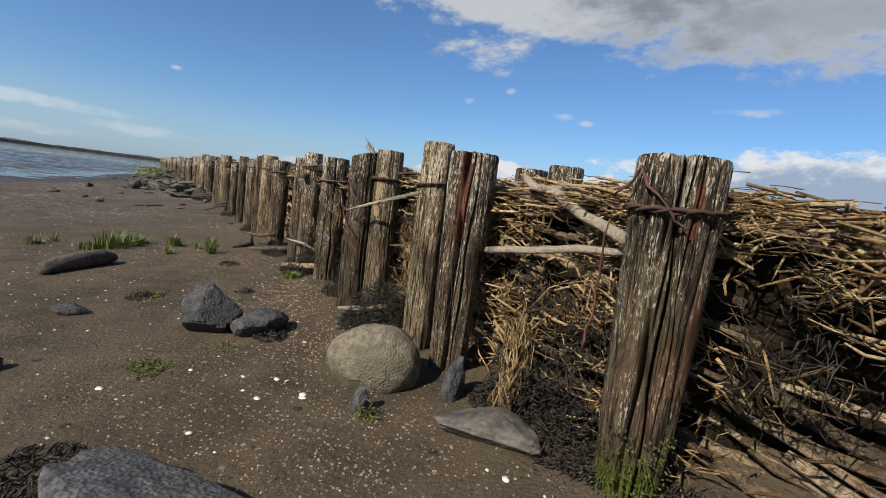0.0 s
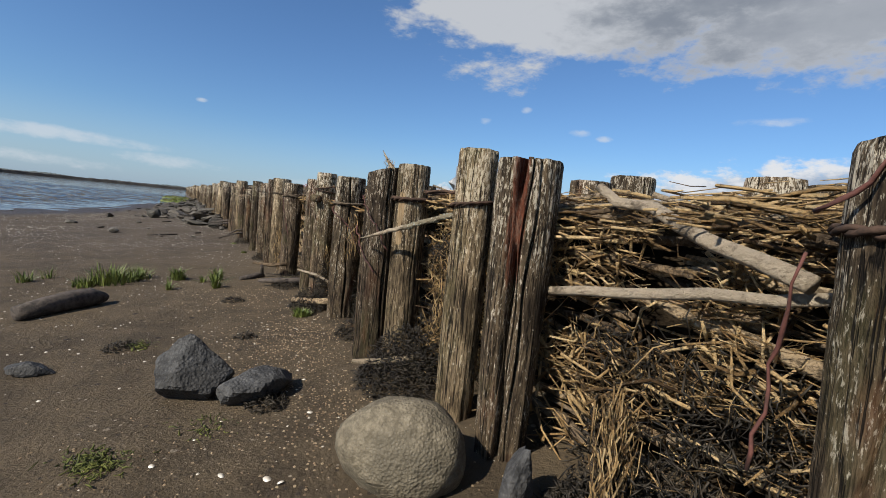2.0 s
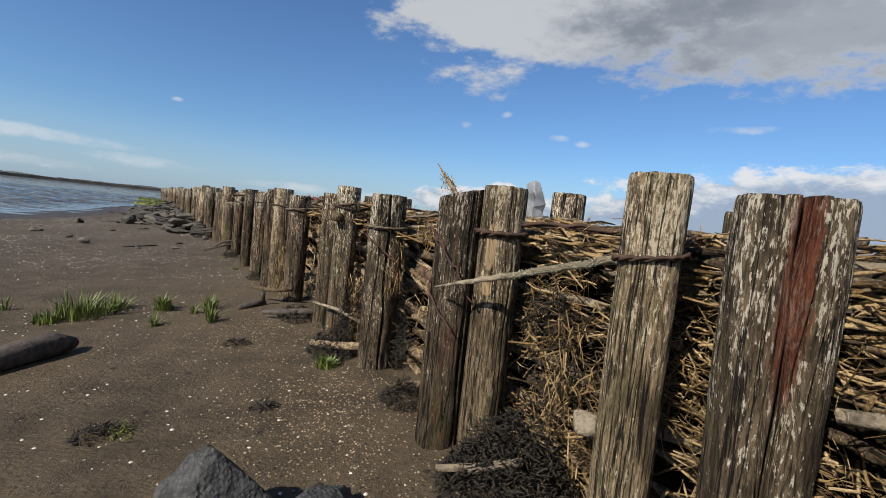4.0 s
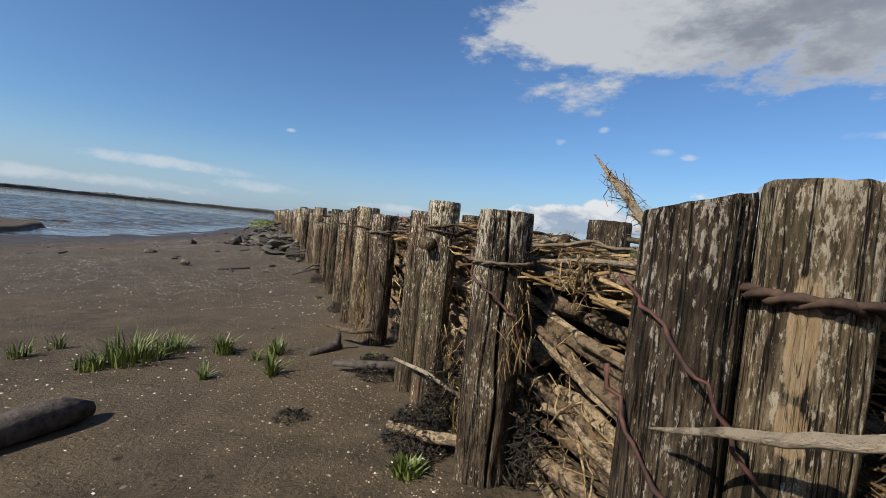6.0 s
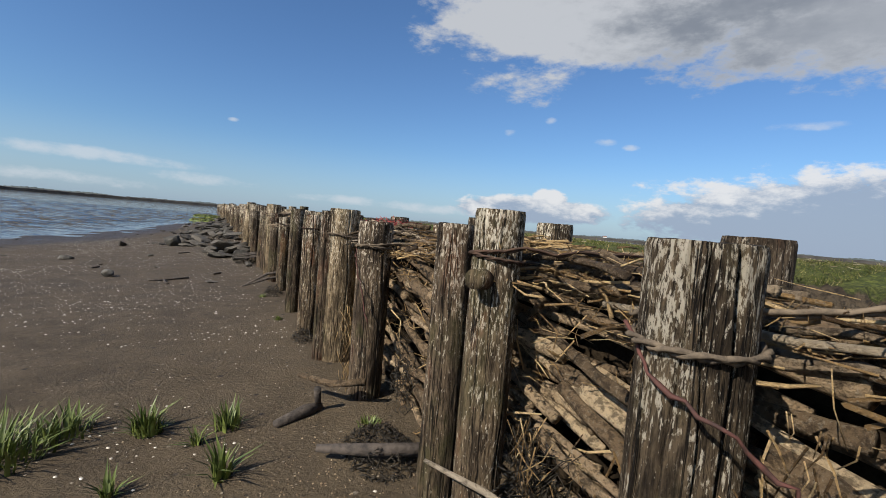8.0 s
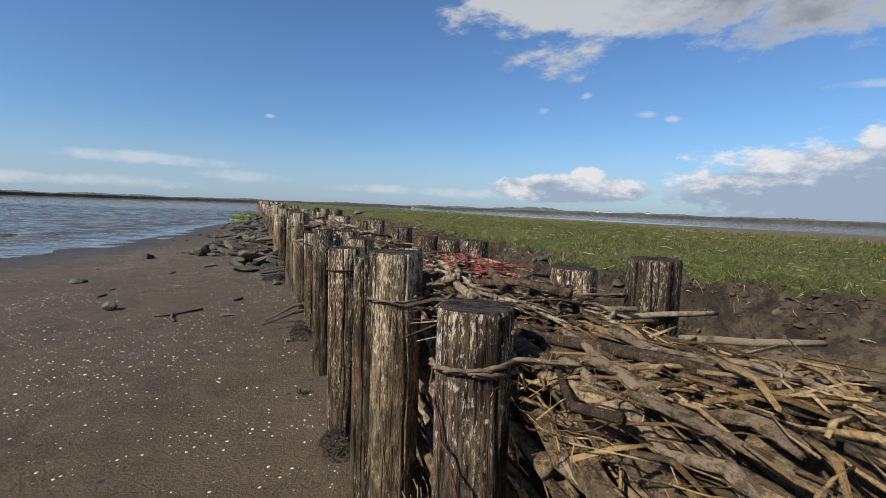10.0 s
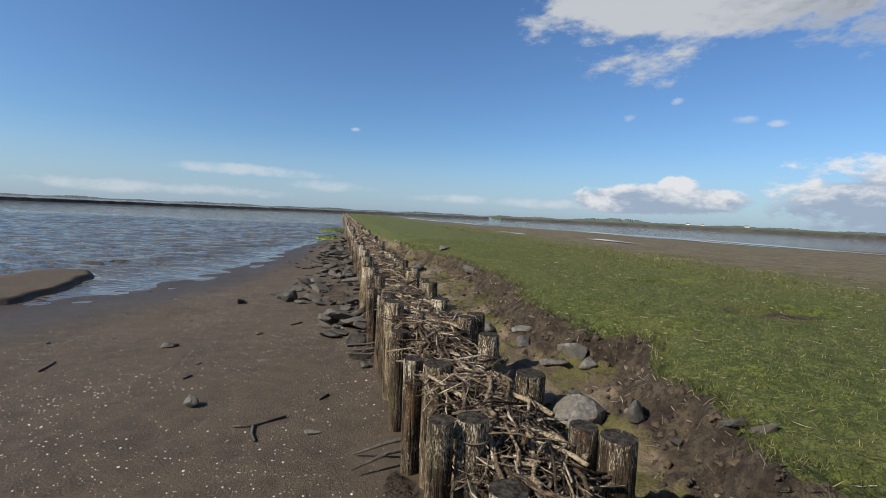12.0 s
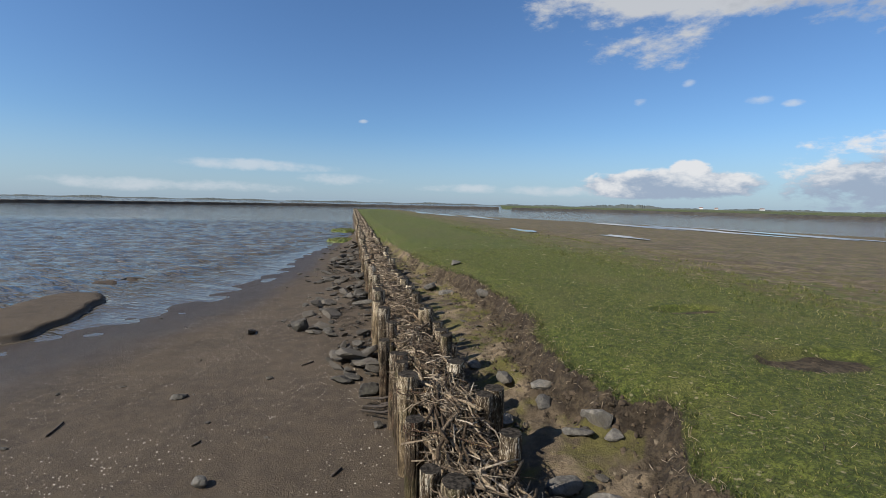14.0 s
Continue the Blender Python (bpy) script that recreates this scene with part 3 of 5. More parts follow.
point_values(ground, "wet", np.maximum(step(0.09, 0.0, Z - WATER_Z) * step(1.0, 0.6, N), 0.5 * step(9, 12, N)))

WAVES = [(RNG.uniform(0.34, 1.25), radians(RNG.gauss(-22, 30)), RNG.uniform(0, 6.28)) for _ in range(18)]


def sea_z(s, n):
    """Wind ripples, smoother over the shallows by the beach."""
    x, y = UX * s + NX * n, UY * s + NY * n
    z = 0 * x
    for length, a, phase in WAVES:
        z = z + 0.052 * length / 6.28 * np.sin(6.28 / length * (x * math.sin(a) + y * math.cos(a) + 0.12 * wobble(x, y, 0.9, phase)) + phase)
    live = 0.12 + 0.88 * step(0.02, 0.16, WATER_Z - ground_z(s, n))
    return WATER_Z + z * live * step(5, 7, s) * step(62, 40, s) * step(-44, -30, n) * step(2.0, 0.5, n)


water, S, N, Z = sheet("sea_water", spread(6.0, 48.0, 0.10, 3000, 1.13), spread(-34.0, 1.0, 0.10, 3000, 1.13), sea_z, WATER)
tagged(water, "rippled grey-blue tidal water over mud", "water", kind="structure")
depth = WATER_Z - ground_z(S, N)
point_values(water, "calm", 0.9 * step(0.2, 0.0, depth) * step(60, 20, S) + 0.0 * S)

# pools left on the mud flat
for ps, pn, la, lb, pz in ((24, 13.2, 1.5, 0.5, 0.0), (27, 9.3, 1.6, 0.4, 0.0), (55, 14.5, 6, 0.8, 0.0), (62, 12.0, 5, 0.9, 0.0), (70, 10.4, 7, 0.8, 0.0), (36, 27, 7, 1.2, 0.0), (42, 25, 6, 0.9, 0.0), (32, 31, 8, 1.0, 0.0)):
    ring = []
    for i in range(28):
        t = 2 * math.pi * i / 28
        w = 1 + 0.25 * math.sin(3 * t + ps) + 0.15 * math.sin(5 * t)
        ring.append(at(ps + la * w * math.cos(t), pn + lb * w * math.sin(t)))
    z = max(float(ground_z(ps + la * math.cos(i) * 0.8, pn + lb * math.sin(i) * 0.8)) for i in range(12)) + 0.03
    for v in ring:
        v.z = z
    pool = mesh_object("tide_pool", ring, [tuple(range(28))], WATER)
    point_values(pool, "calm", [1.0] * 28)
    tagged(pool, "shallow pool of still water on the mud flat", "water", "tide pools", "structure")

# ---- far distance ----


def far_ridge(name, az0, az1, dist, height, depth_m, mat, label, category, seed, steps=90, jag=0.25):
    """A low bank of stone, land or wood that runs round the view at a distance."""
    rng = random.Random(seed)
    rows = []
    for i in range(steps + 1):
        a = radians(az0 + (az1 - az0) * i / steps)
        d = dist(math.degrees(a))
        h = height(math.degrees(a)) * (1 + rng.uniform(-jag, jag))
        e = Vector((math.sin(a), math.cos(a), 0))
        rows.append([e * d + Vector((0, 0, -0.6)), e * (d + depth_m * 0.25) + Vector((0, 0, h * 0.85)), e * (d + depth_m * 0.5) + Vector((0, 0, h)), e * (d + depth_m) + Vector((0, 0, -0.6))])
    verts = [v for r in rows for v in r]
    faces = [(4 * i + j, 4 * i + 4 + j, 4 * i + 5 + j, 4 * i + 1 + j) for i in range(steps) for j in range(3)]
    ob = mesh_object(name, verts, faces, mat, smooth=False)
    return tagged(ob, label, category, kind="structure")


far_ridge("stone_dam", -75, -19.0, lambda a: 150 + 45 * float(step(-70, -25, a)), lambda a: 0.75, 4, DAM, "long low dark stone dam across the water", "dam", 1, 160, 0.12)
far_ridge("stone_dam", -40, -14.5, lambda a: 205, lambda a: 0.85, 4, DAM, "low dark stone dam beyond the groyne's end", "dam", 2, 80, 0.12)
far_ridge("stone_dam", -13.0, 75, lambda a: 200 - 45 * float(step(-10, 30, a)), lambda a: 0.75, 4, DAM, "long low dark stone dam across the channel", "dam", 3, 200, 0.12)
far_ridge("marsh_shore", -14, 85, lambda a: 560.0, lambda a: 0.6, 900, MARSH, "flat green salt marsh on the far shore", "far shore", 4, 120, 0.05)
far_ridge("far_woods", -80, 85, lambda a: 1150.0, lambda a: 2.6 + 1.8 * math.sin(a * 0.9) * math.sin(a * 0.37 + 1) + 5.5 * math.exp(-((a + 0.5) / 3.2) ** 2), 60, FAR_TREES, "low distant line of trees and bushes", "far woods", 5, 1400, 0.3)


def far_house(az_deg, dist, w, h):
    a = radians(az_deg)
    base = Vector((math.sin(a) * dist, math.cos(a) * dist, 1.6))
    house = empty("house", base)
    v = [(x, y, z) for z in (0, h) for x, y in ((-w, -4), (w, -4), (w, 4), (-w, 4))]
    mesh_object("wall", v, [(0, 1, 5, 4), (1, 2, 6, 5), (2, 3, 7, 6), (3, 0, 4, 7), (4, 5, 6, 7)], WALL_WHITE, house, False)
    v = [(-w - 0.5, -4.5, h + 0.02), (w + 0.5, -4.5, h + 0.02), (w + 0.5, 4.5, h + 0.02), (-w - 0.5, 4.5, h + 0.02), (-w, 0, h + 1.6), (w, 0, h + 1.6)]
    mesh_object("roof", v, [(0, 1, 5, 4), (2, 3, 4, 5), (1, 2, 5), (3, 0, 4), (3, 2, 1, 0)], ROOF_RED, house, False)
    return tagged(house, "white farmhouse with a brown roof far off", "house", "far farmhouses")


for az_deg, w, h in ((7.6, 3.0, 2.2), (9.0, 2.5, 1.8), (13.0, 3.5, 2.2)):
    far_house(az_deg, 1080, w, h)

# ---- the groyne: posts ----


def post_mesh(name, R, bottom, top, seed, cracks, segs=48, rings=30, flat=1.0, slope=0.0, groove=0.045, taper=1.0):
    """A weathered round post: grooves along the grain, cracks, a worn foot and a rough sawn top."""
    rng = random.Random(seed)
    verts, faces, mat_ids = [], [], []
    ox = Vector((seed * 3.7 % 50, seed * 1.3 % 50, 0))
    zs = [bottom + (top - bottom) * i / (rings - 1) for i in range(rings)]

    def radius(th, z):
        c, s = math.cos(th), math.sin(th)
        r = R * (1 + 0.05 * noise.noise(Vector((c * 1.2, s * 1.2, z * 2.0)) + ox))
        r += R * groove * 0.15 * noise.noise(Vector((c * 6, s * 6, z * 2.6)) + ox) - R * groove * 0.4 * max(0.0, noise.noise(Vector((c * 30, s * 30, z * 2.2)) + ox) - 0.1) + R * 0.022 * noise.noise(Vector((c * 5, s * 5, z * 26)) + ox)
        for th0, width, deep, z0 in cracks:
            tc = th0 + 0.10 * math.sin(z * 5 + seed + th0 * 3) + 0.05 * math.sin(z * 23 + th0 * 7)
            d = (th - tc + math.pi) % (2 * math.pi) - math.pi
            k = 0.35 + 0.65 * min(1, max(0, (z - z0) / 0.12 + 1))
            k *= max(0.0, 0.7 + 1.1 * noise.noise(Vector((th0 * 5, seed, z * 7))))
            r -= R * deep * k * math.exp(-(d / width) ** 2)
        r *= taper + (1 - taper) * min(1.0, max(0.0, (z - bottom - 0.2) / (top - bottom - 0.2)) * 1.2)
        worn = max(0.0, min(1.0, (0.20 - (z - bottom - 0.22)) / 0.2))
        r *= 1 - 0.10 * worn * (0.5 + noise.noise(Vector((c * 2.5, s * 2.5, z * 9)) + ox))
        return max(r, R * 0.15)

    for i, z in enumerate(zs):
        for j in range(segs):
            th = 2 * math.pi * j / segs
            r = radius(th, min(z, top - 0.02)) * (0.965 if i == rings - 1 else 1)
            zz = z + (slope * math.cos(th) * R if i >= rings - 2 else 0) + (0.002 * noise.noise(Vector((math.cos(th) * 3, math.sin(th) * 3, seed))) if i == rings - 1 else 0)
            if i == rings - 2:
                zz = top - 0.008 + slope * math.cos(th) * R
            verts.append((r * math.cos(th), r * math.sin(th) * flat, zz))
        if i:
            o = (i - 1) * segs
            faces += [(o + j, o + (j + 1) % segs, o + segs + (j + 1) % segs, o + segs + j) for j in range(segs)]
            mat_ids += [0] * segs
    o = (rings - 1) * segs
    for f in (0.66, 0.33):
        p = len(verts) - segs
        for j in range(segs):
            th = 2 * math.pi * j / segs
            x, y, _ = verts[o + j]
            verts.append((x * f, y * f, top + slope * math.cos(th) * R * f + 0.003 * noise.noise(Vector((x * f * 60, y * f * 60, seed)))))
        faces += [(p + j, p + (j + 1) % segs, p + segs + (j + 1) % segs, p + segs + j) for j in range(segs)]
        mat_ids += [1] * segs
    p = len(verts) - segs
    verts.append((0, 0, top))
    faces += [(p + j, p + (j + 1) % segs, len(verts) - 1) for j in range(segs)]
    mat_ids += [1] * segs
    side = [f for f, k in zip(faces, mat_ids) if k == 0]
    cap = [tuple(i - o for i in f) for f, k in zip(faces, mat_ids) if k == 1]
    out = []
    for nm, vv, ff in ((name, verts[:o + segs], side), ("sawn_top", verts[o:], cap)):
        me = bpy.data.meshes.new(nm)
        me.from_pydata(vv, [], ff)
        me.shade_smooth()
        out.append(me)
    return out


def post(s, n, R, top, seed, mat, label, group, cracks=None, segs=48, rings=30, flat=1.0, turn=0.0, slope=0.0, lean=(0, 0), groove=0.045, taper=0.88):
    z = gz(s, n)
    rng = random.Random(seed)
    if cracks is None:
        cracks = [(rng.uniform(0, 6.28), rng.uniform(0.022, 0.036), rng.uniform(0.12, 0.3), rng.uniform(-0.1, 0.5)) for _ in range(rng.randint(4, 7))]
    me = post_mesh("post", R, -0.22, top - z, seed, cracks, segs, rings, flat, slope, groove, taper)
    me, cap = me
    me.materials.append(mat)
    cap.materials.append(END_GRAIN)
    ob = new("post", me)
    lid = new("sawn_top", cap)
    lid.parent = ob
    lid["label"] = "dark sawn end grain"
    ob.location = at(s, n, z)
    ob.rotation_euler = (radians(lean[0]), radians(lean[1]), turn)
    return tagged(ob, label, "post", group)


FRONT_GROUP, BACK_GROUP = "seaward row of groyne posts", "landward row of groyne posts"
WORN = "grey weathered wooden post with deep cracks in the sand"
TAN = "tan-brown round wooden post of the brushwood groyne"
BLACK = "dark rotten wooden post of the brushwood groyne"
POSTS = {}
for key, s, n, R, top, mat, label in (
    ("a", 0.42, 0.72, 0.067, 0.727, POST_OLD, "thick grey cracked post with flaking pale lichen and a green foot"),
    ("c", 0.99, 0.72, 0.061, 0.740, POST_OLD, "split grey wooden post with a rust-red cleft"),
    ("b", 1.16, 0.71, 0.044, 0.770, POST_TAN, TAN), ("d", 1.55, 0.74, 0.048, 0.757, POST_TAN, "brown round post with a pale scraped patch"),
    ("e", 1.625, 0.675, 0.050, 0.736, POST_DARK, "dark brown post with a sloping worn top"), ("f", 2.17, 0.75, 0.059, 0.734, POST_OLD, WORN),
    ("g", 2.59, 0.76, 0.047, 0.764, POST_OLD, "slim grey post with a sawn-off branch stub"), ("g2", 2.715, 0.735, 0.040, 0.732, POST_DARK, BLACK),
    ("h", 3.30, 0.75, 0.054, 0.718, POST_DARK, BLACK), ("i", 3.705, 0.748, 0.060, 0.754, POST_TAN, TAN), ("j", 4.16, 0.715, 0.050, 0.720, POST_OLD, WORN),
    ("k", 3.722, 0.688, 0.030, 0.742, POST_DARK, "slim dark split post beside a thicker one")):
    cracks, flat, slope, segs, taper = None, 1.0, 0.0, 240, 1.0
    if key == "a":
        segs, taper = 260, 0.82
        cracks = [(4.02, 0.05, 0.8, -0.2), (4.45, 0.06, 0.9, 0.0), (4.80, 0.03, 0.4, 0.2), (3.6, 0.03, 0.3, 0.1), (5.2, 0.03, 0.4, 0.1), (1.5, 0.1, 0.4, 0.0), (4.25, 0.03, 0.35, 0.3), (4.62, 0.03, 0.35, 0.35)]
    if key == "c":
        segs, taper = 260, 0.85
        cracks = [(4.45, 0.12, 1.1, -0.3), (4.95, 0.05, 0.4, 0.1), (3.9, 0.05, 0.4, 0.1), (4.15, 0.03, 0.3, 0.2), (4.7, 0.03, 0.35, 0.2), (1.2, 0.1, 0.4, 0.0)]
    if key == "e":
        slope = 0.25
    if key == "f":
        cracks = [(4.4, 0.026, 0.25, 0.2), (5.05, 0.05, 0.5, -0.2), (4.0, 0.022, 0.25, 0.3), (3.6, 0.026, 0.25, 0.2)]
    POSTS[key] = post(s, n, R, top, 7 + len(POSTS), mat, label, FRONT_GROUP, cracks, segs, 110 if key == "d" else 64, flat, 0.0, slope, groove=0.06, taper=taper)
bare = []
for v in POSTS["d"].data.vertices:
    th, z = math.atan2(v.co.y, v.co.x) % (2 * math.pi), v.co.z + POSTS["d"].location.z
    across = max(0.0, 1 - ((th - 4.2) / 0.28) ** 2)
    bare.append(across * max(0.0, 1 - ((z - 0.625) / 0.06) ** 2, 1 - ((z - 0.543) / 0.028) ** 2))
point_values(POSTS["d"], "scrape", bare)
for key, mid_th, half_th, z0, z1 in (("c", 4.35, 0.38, 0.30, 0.66), ("a", 4.72, 0.17, 0.40, 0.53)):
    red = []
    for v in POSTS[key].data.vertices:
        th = math.atan2(v.co.y, v.co.x) % (2 * math.pi)
        red.append(max(0.0, 1 - ((th - mid_th) / half_th) ** 2) * max(0.0, 1 - ((v.co.z - (z0 + z1) / 2) / ((z1 - z0) / 2)) ** 2))
    point_values(POSTS[key], "rusty", red)
point_values(POSTS["a"], "algae", [max(0.0, 0.75 - v.co.z / 0.22) * (v.co.y < 0.02) for v in POSTS["a"].data.vertices])
# posts at s below 0 are out of view; first two added to cast shadow
for i, (s, n, R, top) in enumerate(((-0.14, 0.74, 0.06, 0.74), (-0.62, 0.73, 0.055, 0.73), (-1.1, 0.74, 0.055, 0.73), (-1.6, 0.74, 0.05, 0.74), (-2.1, 0.73, 0.055, 0.73), (4.33, 0.80, 0.045, 0.735), (4.70, 0.82, 0.050, 0.738), (4.68, 0.715, 0.040, 0.745), (5.34, 0.84, 0.061, 0.696),
                                    (5.47, 0.755, 0.045, 0.68), (5.91, 0.745, 0.051, 0.696), (6.35, 0.76, 0.062, 0.775))):
    post(s, n, R, top, 40 + i, (POST_OLD, POST_DARK, POST_TAN)[i % 3], (WORN, BLACK, TAN)[i % 3], FRONT_GROUP, None, 90, 30, groove=0.06, taper=0.97)
for i, (s, n, R, top) in enumerate(((-2.0, 1.17, 0.055, 0.74), (-1.4, 1.17, 0.05, 0.74), (-0.8, 1.18, 0.055, 0.74), (-0.3, 1.17, 0.05, 0.75), (0.20, 1.17, 0.055, 0.74), (0.78, 1.17, 0.052, 0.757), (0.70, 1.24, 0.05, 0.75), (1.216, 1.12, 0.054, 0.751), (1.19, 1.256, 0.060, 0.779), (1.764, 1.157, 0.050, 0.79), (2.37, 1.187, 0.060, 0.753), (2.93, 1.17, 0.052, 0.757),
                                    (3.61, 1.154, 0.054, 0.725), (3.446, 1.228, 0.053, 0.765), (4.147, 1.149, 0.049, 0.746), (4.567, 1.236, 0.055, 0.717), (4.63, 1.154, 0.044, 0.727),
                                    (5.06, 1.16, 0.059, 0.741), (5.57, 1.15, 0.052, 0.762), (6.08, 1.17, 0.05, 0.735), (6.15, 1.25, 0.058, 0.74), (7.46, 1.18, 0.06, 0.734))):
    post(s, n, R, top, 70 + i, (POST_OLD, POST_DARK, POST_OLD)[i % 3], (WORN, BLACK, WORN)[i % 3], BACK_GROUP, None, 90, 26, groove=0.06, taper=0.97)
masters = []
for i in range(7):
    mat, label = ((POST_OLD, WORN), (POST_DARK, BLACK), (POST_DARK, BLACK), (POST_TAN, TAN))[i % 4]
    masters.append((mat, label, RNG.uniform(0.045, 0.062)))
far_meshes = []
for i, (mat, label, R) in enumerate(masters):
    me = post_mesh("post", R, -0.3, 0.6, 200 + i, [(RNG.uniform(0, 6.28), 0.1, 0.35, 0.1) for _ in range(3)], 20, 12)
    me[0].materials.append(mat)
    me[1].materials.append(END_GRAIN)
    far_meshes.append((me, label))
distant_posts = (Soup(), Soup())
for row, n0, start, grp in (("front", 0.755, 6.72, FRONT_GROUP), ("back", 1.175, 6.6, BACK_GROUP)):
    s = start
    while s < 84:
        me, label = RNG.choice(far_meshes)
        if not (row == "back" and abs(s - 7.46) < 0.12):
            n = n0 + RNG.gauss(0, 0.03)
            lift = 0.72 + RNG.gauss(0, 0.03) + (0.05 if RNG.random() < 0.12 else 0) - 0.6
            turn = Euler((radians(RNG.gauss(0, 1.2)), radians(RNG.gauss(0, 1.2)), RNG.uniform(0, 6.28)))
            if s > 36:
                m4 = Matrix.LocRotScale(at(s, n, lift), turn, None)
                for k in (0, 1):
                    distant_posts[k].add(([m4 @ v.co for v in me[k].vertices], [tuple(p.vertices) for p in me[k].polygons]))
            else:
                ob, lid = new("post", me[0]), new("sawn_top", me[1])
                lid.parent = ob
                ob.location, ob.rotation_euler = at(s, n, lift), turn
                tagged(ob, label, "post", grp)
        s += RNG.choice((0.12, 0.3, 0.36, 0.42, 0.5)) * (1.0 if s < 45 else 1.5)
far_posts = tagged(distant_posts[0].done("distant_posts", POST_OLD), "rows of grey posts running on to the groyne's far end", "posts", kind="stuff")
distant_posts[1].done("sawn_tops", END_GRAIN, far_posts)

# ---- the groyne: brushwood between the rows ----


def fill_top(s, n):
    """The height of the brushwood's upper side."""
    base = 0.655 - 0.035 * max(0.0, min(1.0, (0.55 - s) / 0.3)) + 0.015 * math.sin(2.1 * s + 1) + 0.018 * math.sin(5.3 * s)
    return base - 0.055 * abs((n - 0.96) / 0.2) ** 2.5


# filler core behind the sticks; its near-black colour stands for shade in gaps
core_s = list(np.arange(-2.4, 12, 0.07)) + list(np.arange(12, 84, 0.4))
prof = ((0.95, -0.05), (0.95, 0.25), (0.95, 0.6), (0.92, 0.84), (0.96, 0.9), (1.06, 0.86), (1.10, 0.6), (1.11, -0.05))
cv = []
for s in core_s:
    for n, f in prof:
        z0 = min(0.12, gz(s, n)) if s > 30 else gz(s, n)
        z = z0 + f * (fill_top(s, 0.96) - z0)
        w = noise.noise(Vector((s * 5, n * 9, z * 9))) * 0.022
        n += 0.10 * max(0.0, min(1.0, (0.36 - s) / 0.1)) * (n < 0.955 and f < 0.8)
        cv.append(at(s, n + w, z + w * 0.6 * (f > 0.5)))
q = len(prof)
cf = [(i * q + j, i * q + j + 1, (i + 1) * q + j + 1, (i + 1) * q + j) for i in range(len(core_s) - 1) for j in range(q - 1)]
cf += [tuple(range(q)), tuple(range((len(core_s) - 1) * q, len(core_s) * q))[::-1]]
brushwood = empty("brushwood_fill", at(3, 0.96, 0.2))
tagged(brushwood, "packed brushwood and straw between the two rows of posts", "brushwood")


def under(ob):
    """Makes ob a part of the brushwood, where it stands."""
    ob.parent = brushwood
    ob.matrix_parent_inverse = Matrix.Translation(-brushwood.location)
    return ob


under(mesh_object("packed_core", cv, cf, GAP_SHADE))

# long branches, laid along the groyne
near_rest = Soup()
made = 0
for s_mid in np.concatenate([np.arange(0.075, 9.5, 0.125), np.arange(-2.3, 0.05, 0.125)]):
    s_mid = float(s_mid)
    thick = 1.6 < s_mid < 4.8 or s_mid < 0.36
    for layer in range(11 if thick else 10):
        r = RNG.choice((0.008, 0.011, 0.014, 0.018)) * RNG.uniform(0.85, 1.12) if thick else RNG.uniform(0.005, 0.013)
        face = RNG.random()
        zg = gz(s_mid, 0.8)
        if face < 0.66:
            n, z = RNG.uniform(0.83, 0.91), zg + 0.02 + (fill_top(s_mid, 0.8) - 0.03 - zg) * RNG.random()
        elif face < 0.93:
            n = RNG.uniform(0.84, 1.12)
            z = fill_top(s_mid, n) - RNG.uniform(0.0, 0.04)
        else:
            n, z = RNG.uniform(1.08, 1.13), RNG.uniform(0.3, 0.6)
        if not thick and face < 0.66 and RNG.random() < 0.3:
            continue
        if s_mid < 0.36 and face < 0.66:
            if z > zg + 0.12 and RNG.random() < 0.86:
                continue
            n += 0.10
        half = RNG.uniform(0.13, 0.3) if thick else RNG.uniform(0.07, 0.26)
        lean = 0.16 if thick and face < 0.66 else 0.0
        tilt, skew = RNG.gauss(lean, 0.10), RNG.gauss(0, 0.06)
        if face >= 0.66:
            tilt = RNG.gauss(0.0, 0.04)
        a = at(s_mid - half, n - skew * half, max(z - tilt * half, zg + r))
        b = at(s_mid + half, n + skew * half, min(z + tilt * half, fill_top(s_mid + half, n) + 0.015))
        piece = branch(a, b, r, RNG, 9 if s_mid < 4.5 else 6, 6, 0.006)
        if s_mid < 4.3 and made < 290 and face < 0.93 and (layer % 2 == 0 or thick):
            under(mesh_object("branch", piece[0], piece[1], BRANCH))
            made += 1
        else:
            near_rest.add(piece)
far_rest = Soup()
for s in np.arange(9.5, 84, 0.11):
    for _ in range(5 if s < 25 else 3):
        n = RNG.uniform(0.8, 1.13)
        z = fill_top(s, n) - RNG.uniform(-0.01, 0.06)
        half = RNG.uniform(0.15, 0.4)
        skew, tilt = RNG.gauss(0, 0.25), RNG.gauss(0, 0.06)
        far_rest.add(branch(at(s - half, n - skew * half * 0.5, z - tilt * half), at(s + half, n + skew * half * 0.5, z + tilt * half), RNG.uniform(0.006, 0.016), RNG, 5, 2, 0.01))
# thicker branches lying on top
for _ in range(330):
    s, n = 0.6 + 14 * RNG.random() ** 1.2, RNG.uniform(0.82, 1.1)
    half, skew = RNG.uniform(0.12, 0.36), RNG.gauss(0, 0.3)
    z = fill_top(s, n) + RNG.uniform(0.0, 0.03)
    tilt = RNG.gauss(0, 0.06)
    n0, n1 = min(1.15, max(0.79, n - skew * half)), min(1.15, max(0.79, n + skew * half))
    near_rest.add(branch(at(s - half, n0, z - tilt * half), at(s + half, n1, z + tilt * half), RNG.uniform(0.0035, 0.0105), RNG, 7, 6, 0.011))

for soup in (near_rest, far_rest):
    tagged(under(soup.done("brush_litter", BRANCH_JOINED)), "grey-brown branches packed together", kind="stuff")

